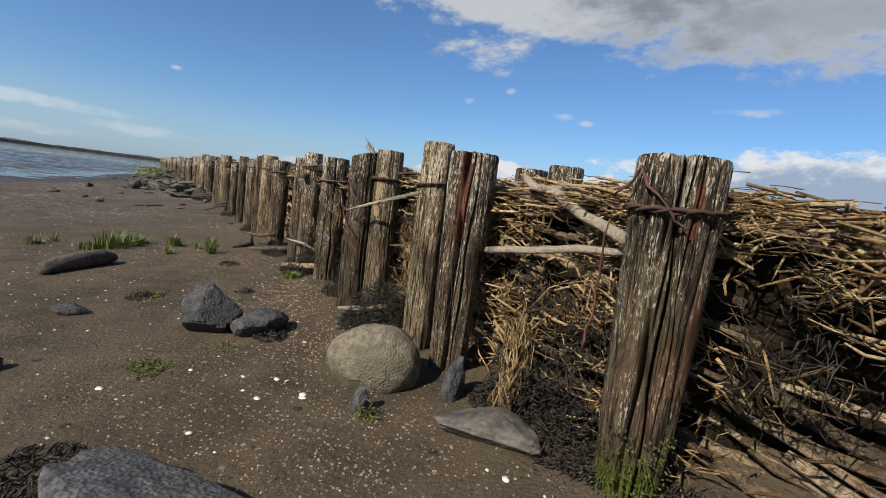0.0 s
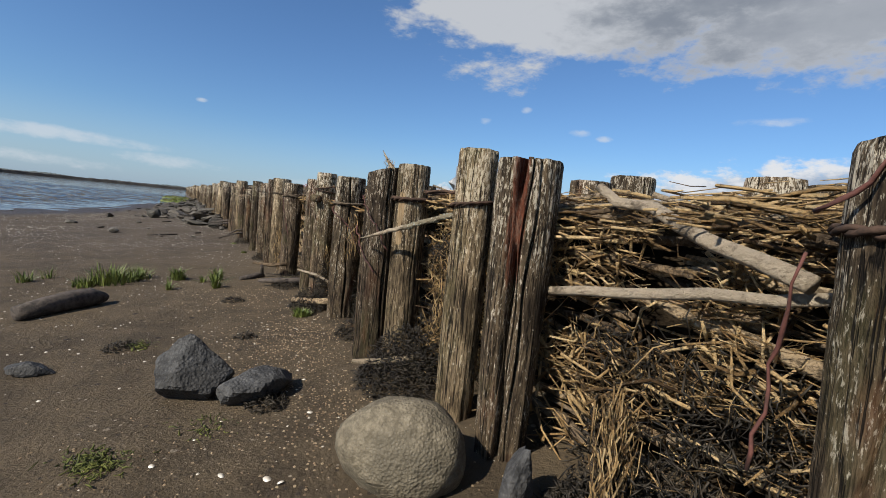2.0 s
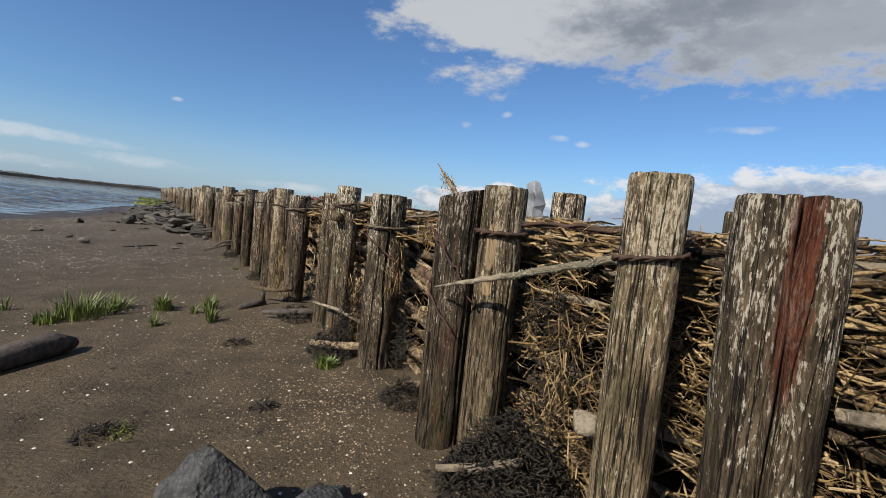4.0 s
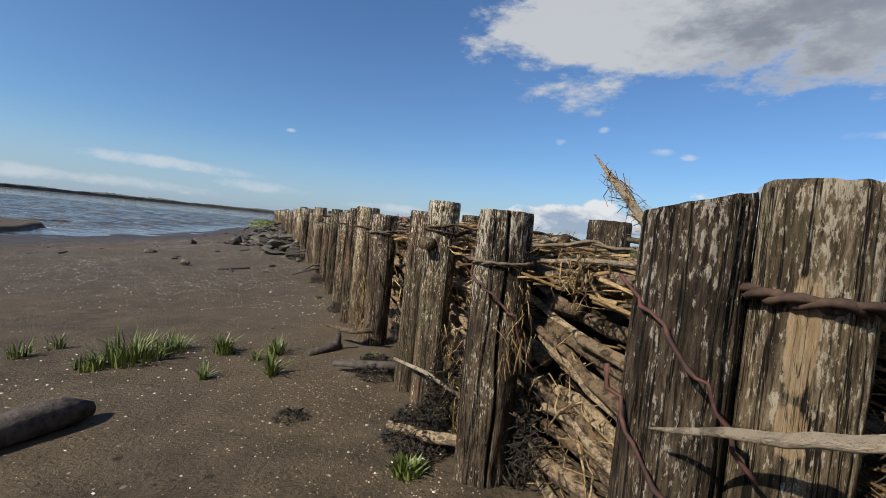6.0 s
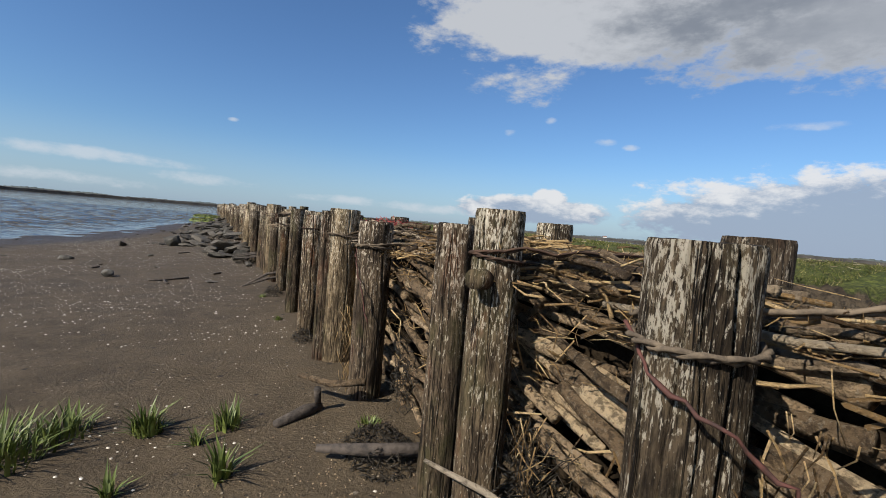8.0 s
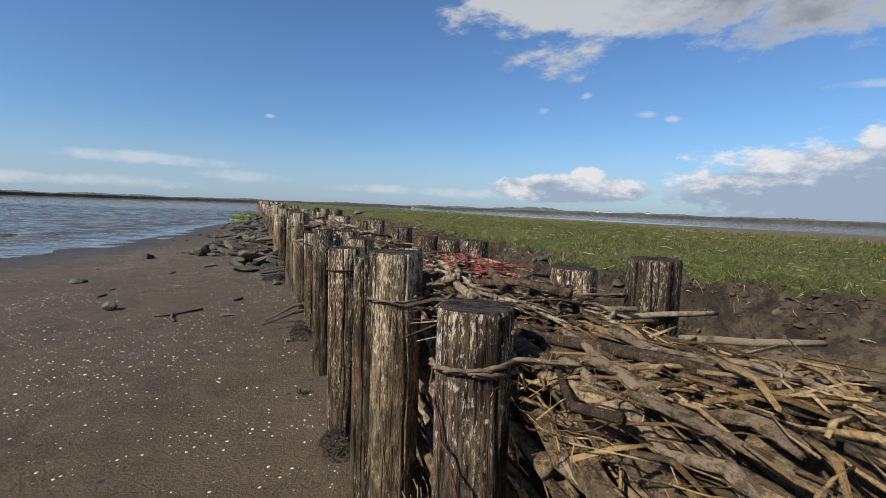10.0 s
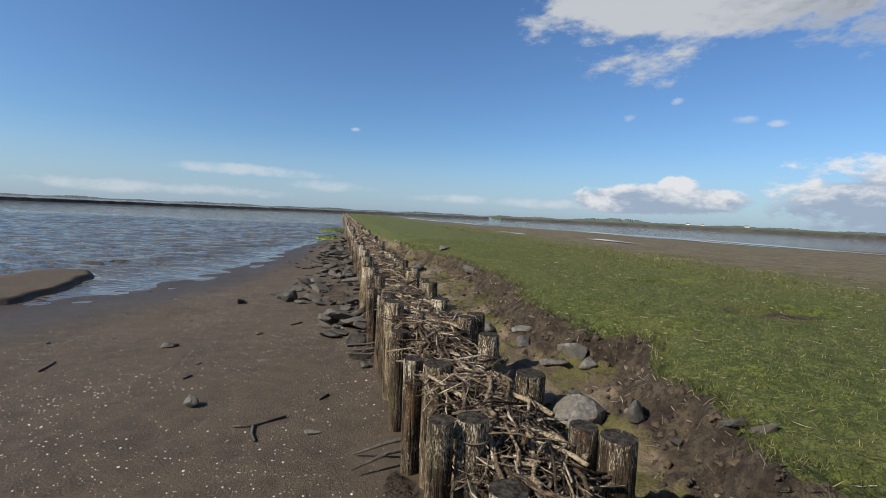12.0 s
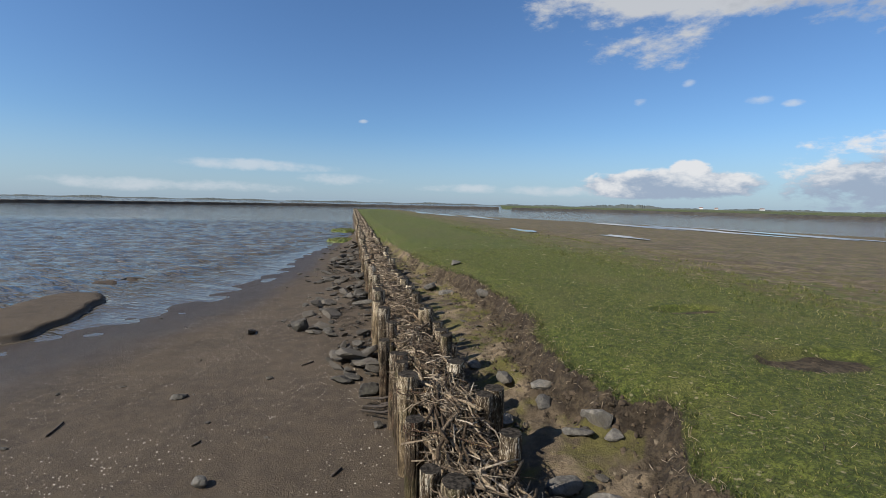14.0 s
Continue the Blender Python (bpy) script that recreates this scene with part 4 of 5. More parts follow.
# straw and reed bits
face_straw, top_straw, far_straw = Soup(), Soup(), Soup()
for _ in range(14500):
    s = RNG.uniform(-1.2, 1.62) if RNG.random() < 0.86 else RNG.uniform(1.6, 5.0)
    zg, top = gz(s, 0.8), fill_top(s, 0.8)
    f = RNG.random()
    z = zg + 0.02 + (top - zg) * f
    lump = noise.noise(Vector((s * 7, z * 9, 1.5)))
    if lump < 0.02 and RNG.random() < 0.82:
        continue
    if s < 0.34 and f < 0.78 and RNG.random() < 0.9:
        continue
    n = RNG.uniform(0.815, 0.885) - 0.035 * max(0, lump) - (1 - f) * RNG.uniform(0.0, 0.07) * (s < 1.6)
    way = at(RNG.gauss(0, 1), RNG.gauss(0, 0.3)) + Vector((0, 0, RNG.gauss(0, 0.42)))
    size = RNG.random() ** 2.2
    face_straw.add(straw(at(s, n, z), way, 0.02 + 0.11 * RNG.random() * (0.5 + 0.5 * size), 0.0006 + (0.0032 if s < 1.0 else 0.002) * size, RNG, 4 if size > 0.4 else 3, 0.2))
for _ in range(11500):
    s = RNG.uniform(-2.3, 1.7) if RNG.random() < 0.4 else RNG.uniform(1.6, 12)
    n = min(1.14, max(0.775, RNG.gauss(0.96, 0.11)))
    mound = 0.03 * max(0, 1 - abs(s - 0.85) / 0.7)
    z = fill_top(s, n) + abs(RNG.gauss(0, 0.016)) + 0.002 + mound * RNG.random() + 0.022 * noise.noise(Vector((s * 6, n * 9, 2.5)))
    way = at(RNG.gauss(0, 1), RNG.gauss(0, 0.6)).normalized() + Vector((0, 0, RNG.gauss(0, 0.10)))
    size = RNG.random() ** 2
    (top_straw if s < 3.4 else far_straw).add(straw(at(s, n, z), way, (0.03 + 0.16 * RNG.random() * (0.5 + 0.5 * size)) * (1 if s < 3.4 else 1.5), (0.0009 + 0.0038 * size) * (1 if s < 3.4 else 1.35), RNG))
for _ in range(3600):
    s = 12 + 72 * RNG.random() ** 1.7
    n = RNG.uniform(0.78, 1.14)
    z = fill_top(s, n) + abs(RNG.gauss(0, 0.02))
    far_straw.add(straw(at(s, n, z), at(RNG.gauss(0, 1), RNG.gauss(0, 0.8)).normalized() + Vector((0, 0, RNG.gauss(0, 0.12))), RNG.uniform(0.08, 0.3), RNG.uniform(0.003, 0.008), RNG))
tagged(under(face_straw.done("reed_straw", STRAW)), "pale broken reed and straw", kind="stuff")
tagged(under(top_straw.done("reed_straw", STRAW)), "pale broken reed and straw", kind="stuff")
tagged(under(far_straw.done("twig_litter", STRAW_GREY)), "bleached twigs and reed bits", kind="stuff")

# single sticks that stand out


def stick(name, pts, radii, mat, label, sides=10, category="stick", group=""):
    v, f = tube(pts, radii, sides, 1.0, 0.05)
    o = Vector(pts[0])
    ob = mesh_object(name, [x - o for x in v], f, mat)
    ob.location = o
    return tagged(ob, label, category, group)


def wavy(a, b, parts, amount, seed):
    rng = random.Random(seed)
    return branch_points(a, b, rng, parts, amount)


def tapered(r0, r1, parts):
    return [r0 + (r1 - r0) * i / parts for i in range(parts + 1)]


TIP, END = at(1.58, 0.60, 0.529), at(1.17, 0.80, 0.665)
spear_pts = wavy(TIP, END, 24, 0.0016, 3)
spear = empty("pointed_stick", TIP)
v, f = tube([p - TIP for p in spear_pts[:10]], [0.0010, 0.0024, 0.0034, 0.0043, 0.0050, 0.0054, 0.0058, 0.0060, 0.0061, 0.0060], 14, 1.0, 0.04)
mesh_object("sharpened_tip", v, f, PALE_STICK, spear)
v, f = tube([p - TIP for p in spear_pts[8:]], [0.0058] + [0.0066 * RNG.uniform(0.9, 1.12) for _ in spear_pts[9:]], 14, 1.0, 0.10)
mesh_object("bark_shaft", v, f, LICHEN_STICK, spear)
tufts = Soup()
for _ in range(420):
    k0 = RNG.uniform(9, 23.5)
    p, q = spear_pts[int(k0)], spear_pts[int(k0) + 1]
    d = Vector((RNG.gauss(0, 1), RNG.gauss(0, 1), RNG.gauss(0, 1)))
    d = (d - d.dot((q - p).normalized()) * (q - p).normalized()).normalized()
    tufts.add(straw(p.lerp(q, k0 % 1) - TIP + d * 0.0062, d + Vector((RNG.gauss(0, 1), RNG.gauss(0, 1), RNG.gauss(0, 1))), RNG.uniform(0.002, 0.006), RNG.uniform(0.0006, 0.0014), RNG))
LICHEN = plain("grey_green_lichen", (0.15, 0.16, 0.12), (0.36, 0.37, 0.30), 60, 0.9, 0.002)
tufts.done("lichen", LICHEN, spear)
tagged(spear, "long pale stick with grey-green lichen, sharpened to a point", "stick")
stick("bleached_branch", wavy(at(0.93, 0.755, 0.50), at(0.50, 0.775, 0.575), 6, 0.005, 4), tapered(0.0095, 0.008, 6), PALE_STICK, "pale barkless branch lying in the straw")
stick("bleached_branch", wavy(at(0.90, 0.82, 0.70), at(0.52, 0.755, 0.585), 6, 0.005, 5), tapered(0.009, 0.0125, 6), PALE_STICK, "pale split branch slanting down the straw")
stick("bleached_branch", wavy(at(1.12, 0.88, 0.665), at(0.70, 0.92, 0.685), 5, 0.004, 6), tapered(0.008, 0.007, 5), PALE_STICK, "pale branch on top of the straw")
stick("bleached_branch", wavy(at(3.42, 1.06, 0.655), at(3.37, 1.33, 0.662), 4, 0.003, 7), tapered(0.0065, 0.005, 4), PALE_STICK, "white stick jutting over the landward side")
stick("bleached_branch", wavy(at(3.26, 1.10, 0.655), at(3.16, 1.30, 0.662), 4, 0.003, 8), tapered(0.007, 0.005, 4), PALE_STICK, "thin white stick jutting over the landward side")
stick("bleached_branch", wavy(at(2.35, 0.80, 0.63), at(1.75, 0.86, 0.665), 5, 0.006, 9), tapered(0.005, 0.004, 5), PALE_STICK, "pale thin branch along the brushwood")
horn = empty("frayed_branch", at(1.80, 0.83, 0.62))
v, f = tube([p - horn.location for p in (at(1.74, 0.85, 0.60), at(1.83, 0.82, 0.71), at(1.875, 0.81, 0.76), at(1.91, 0.80, 0.795), at(1.95, 0.79, 0.838))], [0.008, 0.0075, 0.007, 0.0055, 0.001], 9, 2, 0.12)
mesh_object("stem", v, f, PALE_STICK, horn)
fray = Soup()
for i in range(170):
    p = at(1.79, 0.83, 0.67).lerp(at(1.915, 0.80, 0.80), RNG.random() ** 1.4) + Vector((RNG.gauss(0, 0.006), RNG.gauss(0, 0.006), RNG.gauss(0, 0.006)))
    fray.add(straw(p - horn.location, at(-0.45, 0.1) + Vector((RNG.gauss(0, 0.45), RNG.gauss(0, 0.45), RNG.gauss(-0.5, 0.45))), RNG.uniform(0.015, 0.06), RNG.uniform(0.0004, 0.0010), RNG, 3, 0.25))
fray.done("frayed_fibre", STRAW, horn)
tagged(horn, "broken branch with frayed straw standing up from the brushwood", "branch")

stub_v, stub_f = tube([Vector((0, 0, 0)), Vector((-0.026, -0.05, 0.004))], [0.020, 0.018], 14)
stub = mesh_object("branch_stub", stub_v, stub_f, [POST_OLD], POSTS["g"])
stub.location = Vector((-0.012, -0.025, 0.48))
stub["label"] = "sawn-off branch stub"

# shreds of plastic behind the posts
film = Soup()
sheet_pts = [at(1.76 + 0.022 * i, 1.05 + RNG.gauss(0, 0.014), 0.66 + 0.042 * j * (1 - 0.13 * abs(i - 2))) + Vector((RNG.gauss(0, 0.006), RNG.gauss(0, 0.012), RNG.gauss(0, 0.006))) for i in range(5) for j in range(5)]
film.add((sheet_pts, [(5 * i + j, 5 * i + 5 + j, 5 * i + 6 + j, 5 * i + 1 + j) for i in range(4) for j in range(4)]))
pl = film.done("plastic_scrap", PLASTIC, smooth=False)
sd = pl.modifiers.new("thick", "SOLIDIFY")
sd.thickness = 0.002
tagged(pl, "crumpled grey plastic film caught on the brushwood", "litter")

block = rock_mesh("wood_offcut", (0.034, 0.026, 0.020), 5, 6, 0.0, 3)
block.materials.append(PALE_STICK)
ob = new("wood_offcut", block)
ob.location = at(1.26, 0.745, 0.35)
tagged(ob, "small tan offcut of wood caught in the straw", "wood")

# binding wires and ropes


def loop(s, n, R, z, turns=1.25, start=0.0, drop=0.012):
    c = at(s, n)
    return [c + Vector((R * math.cos(start + 2 * math.pi * turns * i / 26), R * math.sin(start + 2 * math.pi * turns * i / 26), z - drop * math.sin(4 * i / 26))) for i in range(27)]


def binding(s, n, R, z, far, mat, label, r=0.004, seed=0):
    """A wire looped round a front post and drawn across the brushwood to a back post."""
    rng = random.Random(seed)
    pts = loop(s, n, R + r * 0.8, z, 1.2, rng.uniform(0, 6))
    start, end = pts[-1], at(*far)
    for i in range(1, 13):
        t = i / 12
        p = start.lerp(end, t)
        p += Vector((rng.gauss(0, 0.004), rng.gauss(0, 0.004), 0.012 * math.sin(math.pi * t) + rng.gauss(0, 0.005)))
        pts.append(p)
    o = Vector(pts[0])
    fine = [a.lerp(c, j / 4) for a, c in zip(pts, pts[1:]) for j in range(4)] + [pts[-1]]
    ob = empty("binding_wire", o)
    for phase in (0, math.pi):
        line = [p - o + Vector((math.cos(phase + i * 0.55), math.sin(phase + i * 0.55), math.cos(phase + 1.57 + i * 0.55))) * r * 0.55 for i, p in enumerate(fine)]
        v, f = tube(line, [r * rng.uniform(0.5, 0.75) for _ in line], 5)
        mesh_object("strand", v, f, mat, ob)
    loose = Soup()
    for _ in range(45):
        p = rng.choice(fine[-52:]) - o
        loose.add(straw(p, Vector((rng.gauss(0, 0.7), rng.gauss(0, 0.7), rng.gauss(-0.6, 0.7))), rng.uniform(0.015, 0.05), rng.uniform(0.0005, 0.0012), rng))
    tagged(loose.done("caught_straw", STRAW, ob), "dry straw caught on the wire", kind="stuff")
    return tagged(ob, label, "wire", "wires that tie the posts together")


DARK_WIRE, RUST_WIRE, TWINE = "dark rusty wire tied round a post", "red-rusted wire tied round a post", "frayed rope tied round a post across the brushwood"
binding(0.42, 0.72, 0.068, 0.655, (0.20, 1.10, 0.66), WIRE, DARK_WIRE, 0.0056, 1)
binding(1.16, 0.71, 0.045, 0.655, (1.22, 1.07, 0.67), WIRE, DARK_WIRE, 0.0048, 2)
binding(1.55, 0.74, 0.049, 0.665, (1.10, 0.98, 0.67), WIRE, DARK_WIRE, 0.0070, 3)
binding(2.17, 0.75, 0.061, 0.635, (1.78, 1.10, 0.70), ROPE, TWINE, 0.0056, 4)
binding(2.59, 0.76, 0.048, 0.68, (2.36, 1.12, 0.68), WIRE, DARK_WIRE, 0.0040, 5)
binding(3.30, 0.75, 0.055, 0.64, (2.95, 1.11, 0.68), ROPE, TWINE, 0.0056, 6)
binding(3.705, 0.748, 0.062, 0.665, (3.46, 1.17, 0.68), ROPE, TWINE, 0.0048, 7)
binding(4.16, 0.715, 0.051, 0.665, (4.15, 1.10, 0.68), WIRE, DARK_WIRE, 0.0040, 8)
binding(4.70, 0.82, 0.051, 0.69, (4.60, 1.12, 0.68), ROPE, TWINE, 0.0040, 9)
binding(5.34, 0.84, 0.062, 0.64, (5.06, 1.10, 0.68), ROPE, TWINE, 0.0048, 10)
binding(5.91, 0.745, 0.052, 0.645, (5.57, 1.09, 0.68), WIRE, DARK_WIRE, 0.0040, 11)
binding(6.35, 0.76, 0.063, 0.68, (6.08, 1.11, 0.68), WIRE, DARK_WIRE, 0.0040, 12)


def slack(name, pts, r, mat, label, seed):
    rng = random.Random(seed)
    out = []
    for a, b in zip(pts, pts[1:]):
        for i in range(5):
            out.append(Vector(a).lerp(Vector(b), i / 5) + Vector((0, 0, -0.006 * math.sin(math.pi * i / 5))) + Vector((rng.gauss(0, 0.0025), rng.gauss(0, 0.0025), rng.gauss(0, 0.0025))))
    out.append(Vector(pts[-1]))
    o = Vector(out[0])
    v, f = tube(out, [r * rng.uniform(0.75, 1.25) for _ in out], 6, 1.0, 0.15)
    ob = mesh_object(name, [x - o for x in v], f, mat)
    ob.location = o
    return tagged(ob, label, "wire", "loose rusty wires")


slack("loose_wire", [at(0.49, 0.655, 0.66), at(0.44, 0.645, 0.70), at(0.40, 0.648, 0.66), at(0.36, 0.665, 0.62)], 0.0023, RED_WIRE, "red-rusted wire slanting over the cracked post", 1)
slack("loose_wire", [at(0.50, 0.66, 0.62), at(0.52, 0.70, 0.50), at(0.53, 0.69, 0.38)], 0.002, RED_WIRE, RUST_WIRE, 2)
slack("loose_wire", [at(2.22, 0.70, 0.64), at(2.17, 0.682, 0.60), at(2.10, 0.69, 0.575), at(2.05, 0.73, 0.53), at(2.03, 0.77, 0.43)], 0.0024, RED_WIRE, "red-rusted wire hanging down the post", 3)
slack("loose_wire", [at(1.67, 0.63, 0.655), at(1.60, 0.618, 0.62), at(1.56, 0.64, 0.57), at(1.53, 0.67, 0.50)], 0.0023, RED_WIRE, "red-rusted wire over the dark post", 4)
slack("loose_wire", [at(1.66, 0.62, 0.56), at(1.61, 0.615, 0.50), at(1.56, 0.645, 0.43)], 0.0023, RED_WIRE, "red-rusted wire over the dark post", 5)
slack("loose_wire", [at(3.34, 0.70, 0.63), at(3.29, 0.69, 0.58), at(3.24, 0.70, 0.50), at(3.22, 0.72, 0.40)], 0.0022, RED_WIRE, RUST_WIRE, 6)

net = Soup()
for i in range(50):
    p = at(3.74 + RNG.gauss(0, 0.09), 0.97 + RNG.gauss(0, 0.05), fill_top(3.74, 0.97) + 0.03 + abs(RNG.gauss(0, 0.008)))
    net.add(straw(p, Vector((RNG.gauss(0, 1), RNG.gauss(0, 1), RNG.gauss(0, 0.3))), RNG.uniform(0.04, 0.1), 0.0016, RNG, 4, 0.3))
tagged(net.done("twine_tangle", RED_NET), "tangle of red twine on the brushwood", "litter", kind="stuff")

# hanging straw wisp between two posts
wisp_s = Soup()
for i in range(220):
    t = RNG.random()
    p = at(0.735, 0.735, 0.36).lerp(at(0.68, 0.66, 0.19), t) + Vector((RNG.gauss(0, 0.012), RNG.gauss(0, 0.012), 0))
    wisp_s.add(straw(p, Vector((RNG.gauss(0, 0.25), RNG.gauss(0, 0.25), -1)), RNG.uniform(0.03, 0.10), RNG.uniform(0.0007, 0.002), RNG))
tagged(wisp_s.done("straw_wisp", STRAW), "wisp of straw hanging down the brushwood", "straw", "hanging straw wisps", "stuff")


def wisp_at(s, n, z, count, drop, seed):
    rng = random.Random(seed)
    w = Soup()
    for i in range(count):
        p = at(s + rng.gauss(0, 0.02), n + rng.gauss(0, 0.012), z - drop * rng.random())
        w.add(straw(p, at(rng.gauss(0, 0.5), rng.gauss(0, 0.3)) + Vector((0, 0, -1)), rng.uniform(0.02, 0.075), rng.uniform(0.0006, 0.0016), rng))
    return tagged(w.done("straw_wisp", STRAW), "wisp of dry grass hanging from a wire", "straw", "hanging straw wisps", "stuff")


for i, (s, n, z, c, d) in enumerate(((2.05, 0.74, 0.58, 45, 0.16), (1.70, 0.80, 0.62, 40, 0.1), (1.95, 0.78, 0.65, 40, 0.06), (3.36, 0.70, 0.42, 110, 0.25), (1.35, 0.76, 0.5, 80, 0.2), (2.45, 0.77, 0.4, 60, 0.25), (2.35, 0.78, 0.3, 60, 0.15))):
    wisp_at(s, n, z, c, d, i)

# ---- seaweed, stones, plants and shells on the sand ----


def seaweed(s, n, ra, rb, h, count, seed, label="heap of black bladder wrack on the sand", group="wrack heaps"):
    """A heap of small leathery fronds."""
    rng = random.Random(seed)
    heap = Soup()
    base = spot(s, n)
    for _ in range(count):
        a, r = rng.uniform(0, 6.28), math.sqrt(rng.random())
        ds, dn = ra * r * math.cos(a), rb * r * math.sin(a)
        g = gz(s + ds, n + dn)
        p = at(s + ds, n + dn, g + h * (1 - r * r) * rng.random() + 0.003) - base
        d = Vector((rng.gauss(0, 1), rng.gauss(0, 1), rng.gauss(0, 0.55))).normalized()
        side = d.cross(Vector((rng.gauss(0, 1), rng.gauss(0, 1), rng.gauss(0, 1)))).normalized()
        length, width = rng.uniform(0.010, 0.038), rng.uniform(0.002, 0.006)
        up = d.cross(side) * width * 0.7
        q = [p - d * length * 0.5, p + side * width * 0.5 + up * 0.4, p - side * width * 0.5 + up * 0.4, p + d * length * 0.5 + up, p - up * 0.3]
        heap.add((q, [(0, 1, 2), (1, 3, 2), (0, 4, 1), (4, 3, 1), (0, 2, 4), (4, 2, 3)]))
    ob = heap.done("wrack", WEED)
    ob.location = base
    return tagged(ob, label, "seaweed", group, "stuff")


for i, (s, n, ra, rb, h, c) in enumerate(((0.62, 0.72, 0.22, 0.10, 0.11, 2600), (0.75, 0.74, 0.08, 0.05, 0.22, 700), (1.37, 0.68, 0.17, 0.12, 0.16, 2800), (1.42, 0.76, 0.10, 0.05, 0.2, 600),
                                          (1.85, 0.70, 0.08, 0.06, 0.07, 400), (2.36, 0.66, 0.13, 0.08, 0.09, 900), (2.92, 0.68, 0.14, 0.09, 0.06, 600), (2.45, 0.74, 0.06, 0.04, 0.2, 500),
                                          (2.57, 0.37, 0.05, 0.05, 0.02, 110), (1.98, 0.0, 0.05, 0.05, 0.018, 140), (1.98, 0.36, 0.03, 0.04, 0.02, 70), (0.86, -0.12, 0.09, 0.08, 0.03, 420),
                                          (1.40, 0.34, 0.07, 0.05, 0.03, 260), (1.75, 0.78, 0.06, 0.05, 0.2, 500), (0.24, 0.74, 0.2, 0.07, 0.05, 700), (4.05, 0.68, 0.1, 0.05, 0.05, 250), (5.3, 0.68, 0.15, 0.06, 0.08, 350), (7.3, 0.6, 0.12, 0.1, 0.07, 400), (2.15, 0.80, 0.05, 0.03, 0.25, 400))):
    seaweed(s, n, ra, rb, h, c, 300 + i)


for i in range(26):
    s = 8.2 + 12.5 * (i + RNG.random()) / 26
    seaweed(s, 0.62 - abs(RNG.gauss(0, 0.35)), RNG.uniform(0.10, 0.24), RNG.uniform(0.12, 0.30), RNG.uniform(0.04, 0.09), 330, 340 + i, "strip of black wrack between the shore stones")


def hanging_weed(s, n, z, ds, dz, count, seed):
    """Dark wrack caught on the face of the brushwood."""
    rng = random.Random(seed)
    base, w = at(s, n + 0.04, z), Soup()
    for _ in range(count):
        p = at(rng.gauss(0, ds), rng.gauss(0, 0.012), rng.gauss(0, dz))
        d = Vector((rng.gauss(0, 0.7), rng.gauss(0, 0.7), -abs(rng.gauss(0, 1)))).normalized()
        w.add(straw(p, d, rng.uniform(0.015, 0.055), rng.uniform(0.0006, 0.0020), rng, 3, 0.3))
    ob = w.done("wrack", WEED)
    ob.location = base
    return tagged(ob, "black wrack hanging on the brushwood", "seaweed", "wrack on the brushwood", "stuff")


for i, (s, n, z, ds, dz, c) in enumerate(((0.66, 0.755, 0.30, 0.03, 0.08, 240), (0.80, 0.77, 0.42, 0.05, 0.03, 160), (0.57, 0.765, 0.36, 0.04, 0.05, 200), (1.38, 0.765, 0.36, 0.05, 0.08, 260), (1.45, 0.77, 0.50, 0.04, 0.03, 150), (1.76, 0.775, 0.40, 0.025, 0.09, 200), (2.10, 0.77, 0.25, 0.03, 0.06, 200), (2.48, 0.77, 0.27, 0.04, 0.06, 240), (3.12, 0.77, 0.25, 0.04, 0.06, 160), (0.25, 0.77, 0.45, 0.05, 0.06, 160))):
    hanging_weed(s, n, z, ds, dz, c, 700 + i)

stone("boulder", spot(1.005, 0.508), (0.128, 0.106, 0.108), 4, GRANITE, "rounded tan granite boulder beside the posts", -0.5, 0.5, 10, 0.72, detail=4, category="boulder")
stone("stone", spot(1.52, 0.19), (0.116, 0.084, 0.092), 12, BASALT, "angular blue-grey stone on the sand", 0.4, 0.42, 15, detail=4)
stone("stone", spot(1.45, 0.335), (0.090, 0.066, 0.062), 22, BASALT, "dark grey angular stone with black seaweed on the sand", 0.9, 0.45, 15, detail=4)
stone("stone", spot(0.86, 0.418), (0.026, 0.024, 0.034), 7, BASALT, "small dark stone leaning on the boulder", 0.3, 0.25, 12)
stone("stone", spot(0.83, 0.635), (0.034, 0.040, 0.065), 9, BASALT, "upright dark stone at the foot of the brushwood", 0.2, 0.25, 11)
stone("stone", spot(0.65, 0.60), (0.105, 0.065, 0.030), 15, SHORE_SLAB, "flat grey slate slab on the sand", 2.6, 0.2, 10, detail=4)
stone("stone", spot(0.585, 0.055), (0.225, 0.125, 0.066), 18, BASALT, "large flat dark stone half sunk in the sand", -0.3, 0.6, 11, detail=4)
stone("stone", spot(1.83, -0.19), (0.062, 0.036, 0.028), 25, BASALT, "small flat grey stone on the sand", 0.1, 0.35, 12)
stone("stone", spot(1.36, -0.28), (0.03, 0.03, 0.028), 27, BASALT, "small dark stone on the sand", 0.1, 0.3, 12)
stone("stone", spot(6.53, -0.49), (0.050, 0.045, 0.045), 31, SLATE, "rounded grey stone alone on the sand", 0.3, 0.25, 12, 0.3)
stone("stone", spot(8.04, -1.10), (0.09, 0.05, 0.030), 33, SHORE_STONE, "flat grey stone on the sand", 0.9, 0.3)
stone("stone", spot(5.97, 0.28), (0.060, 0.035, 0.010), 35, SLATE, "thin piece of slate on the sand", 0.5, 0.2)
stone("stone", spot(10.1, -0.27), (0.16, 0.10, 0.11), 37, SHORE_STONE, "dark angular shore stone on the sand", 0.5, 0.3)
stone("stone", spot(7.62, 0.59), (0.13, 0.09, 0.075), 39, SHORE_STONE, "dark stone with weed beside the posts", 0.5, 0.3)
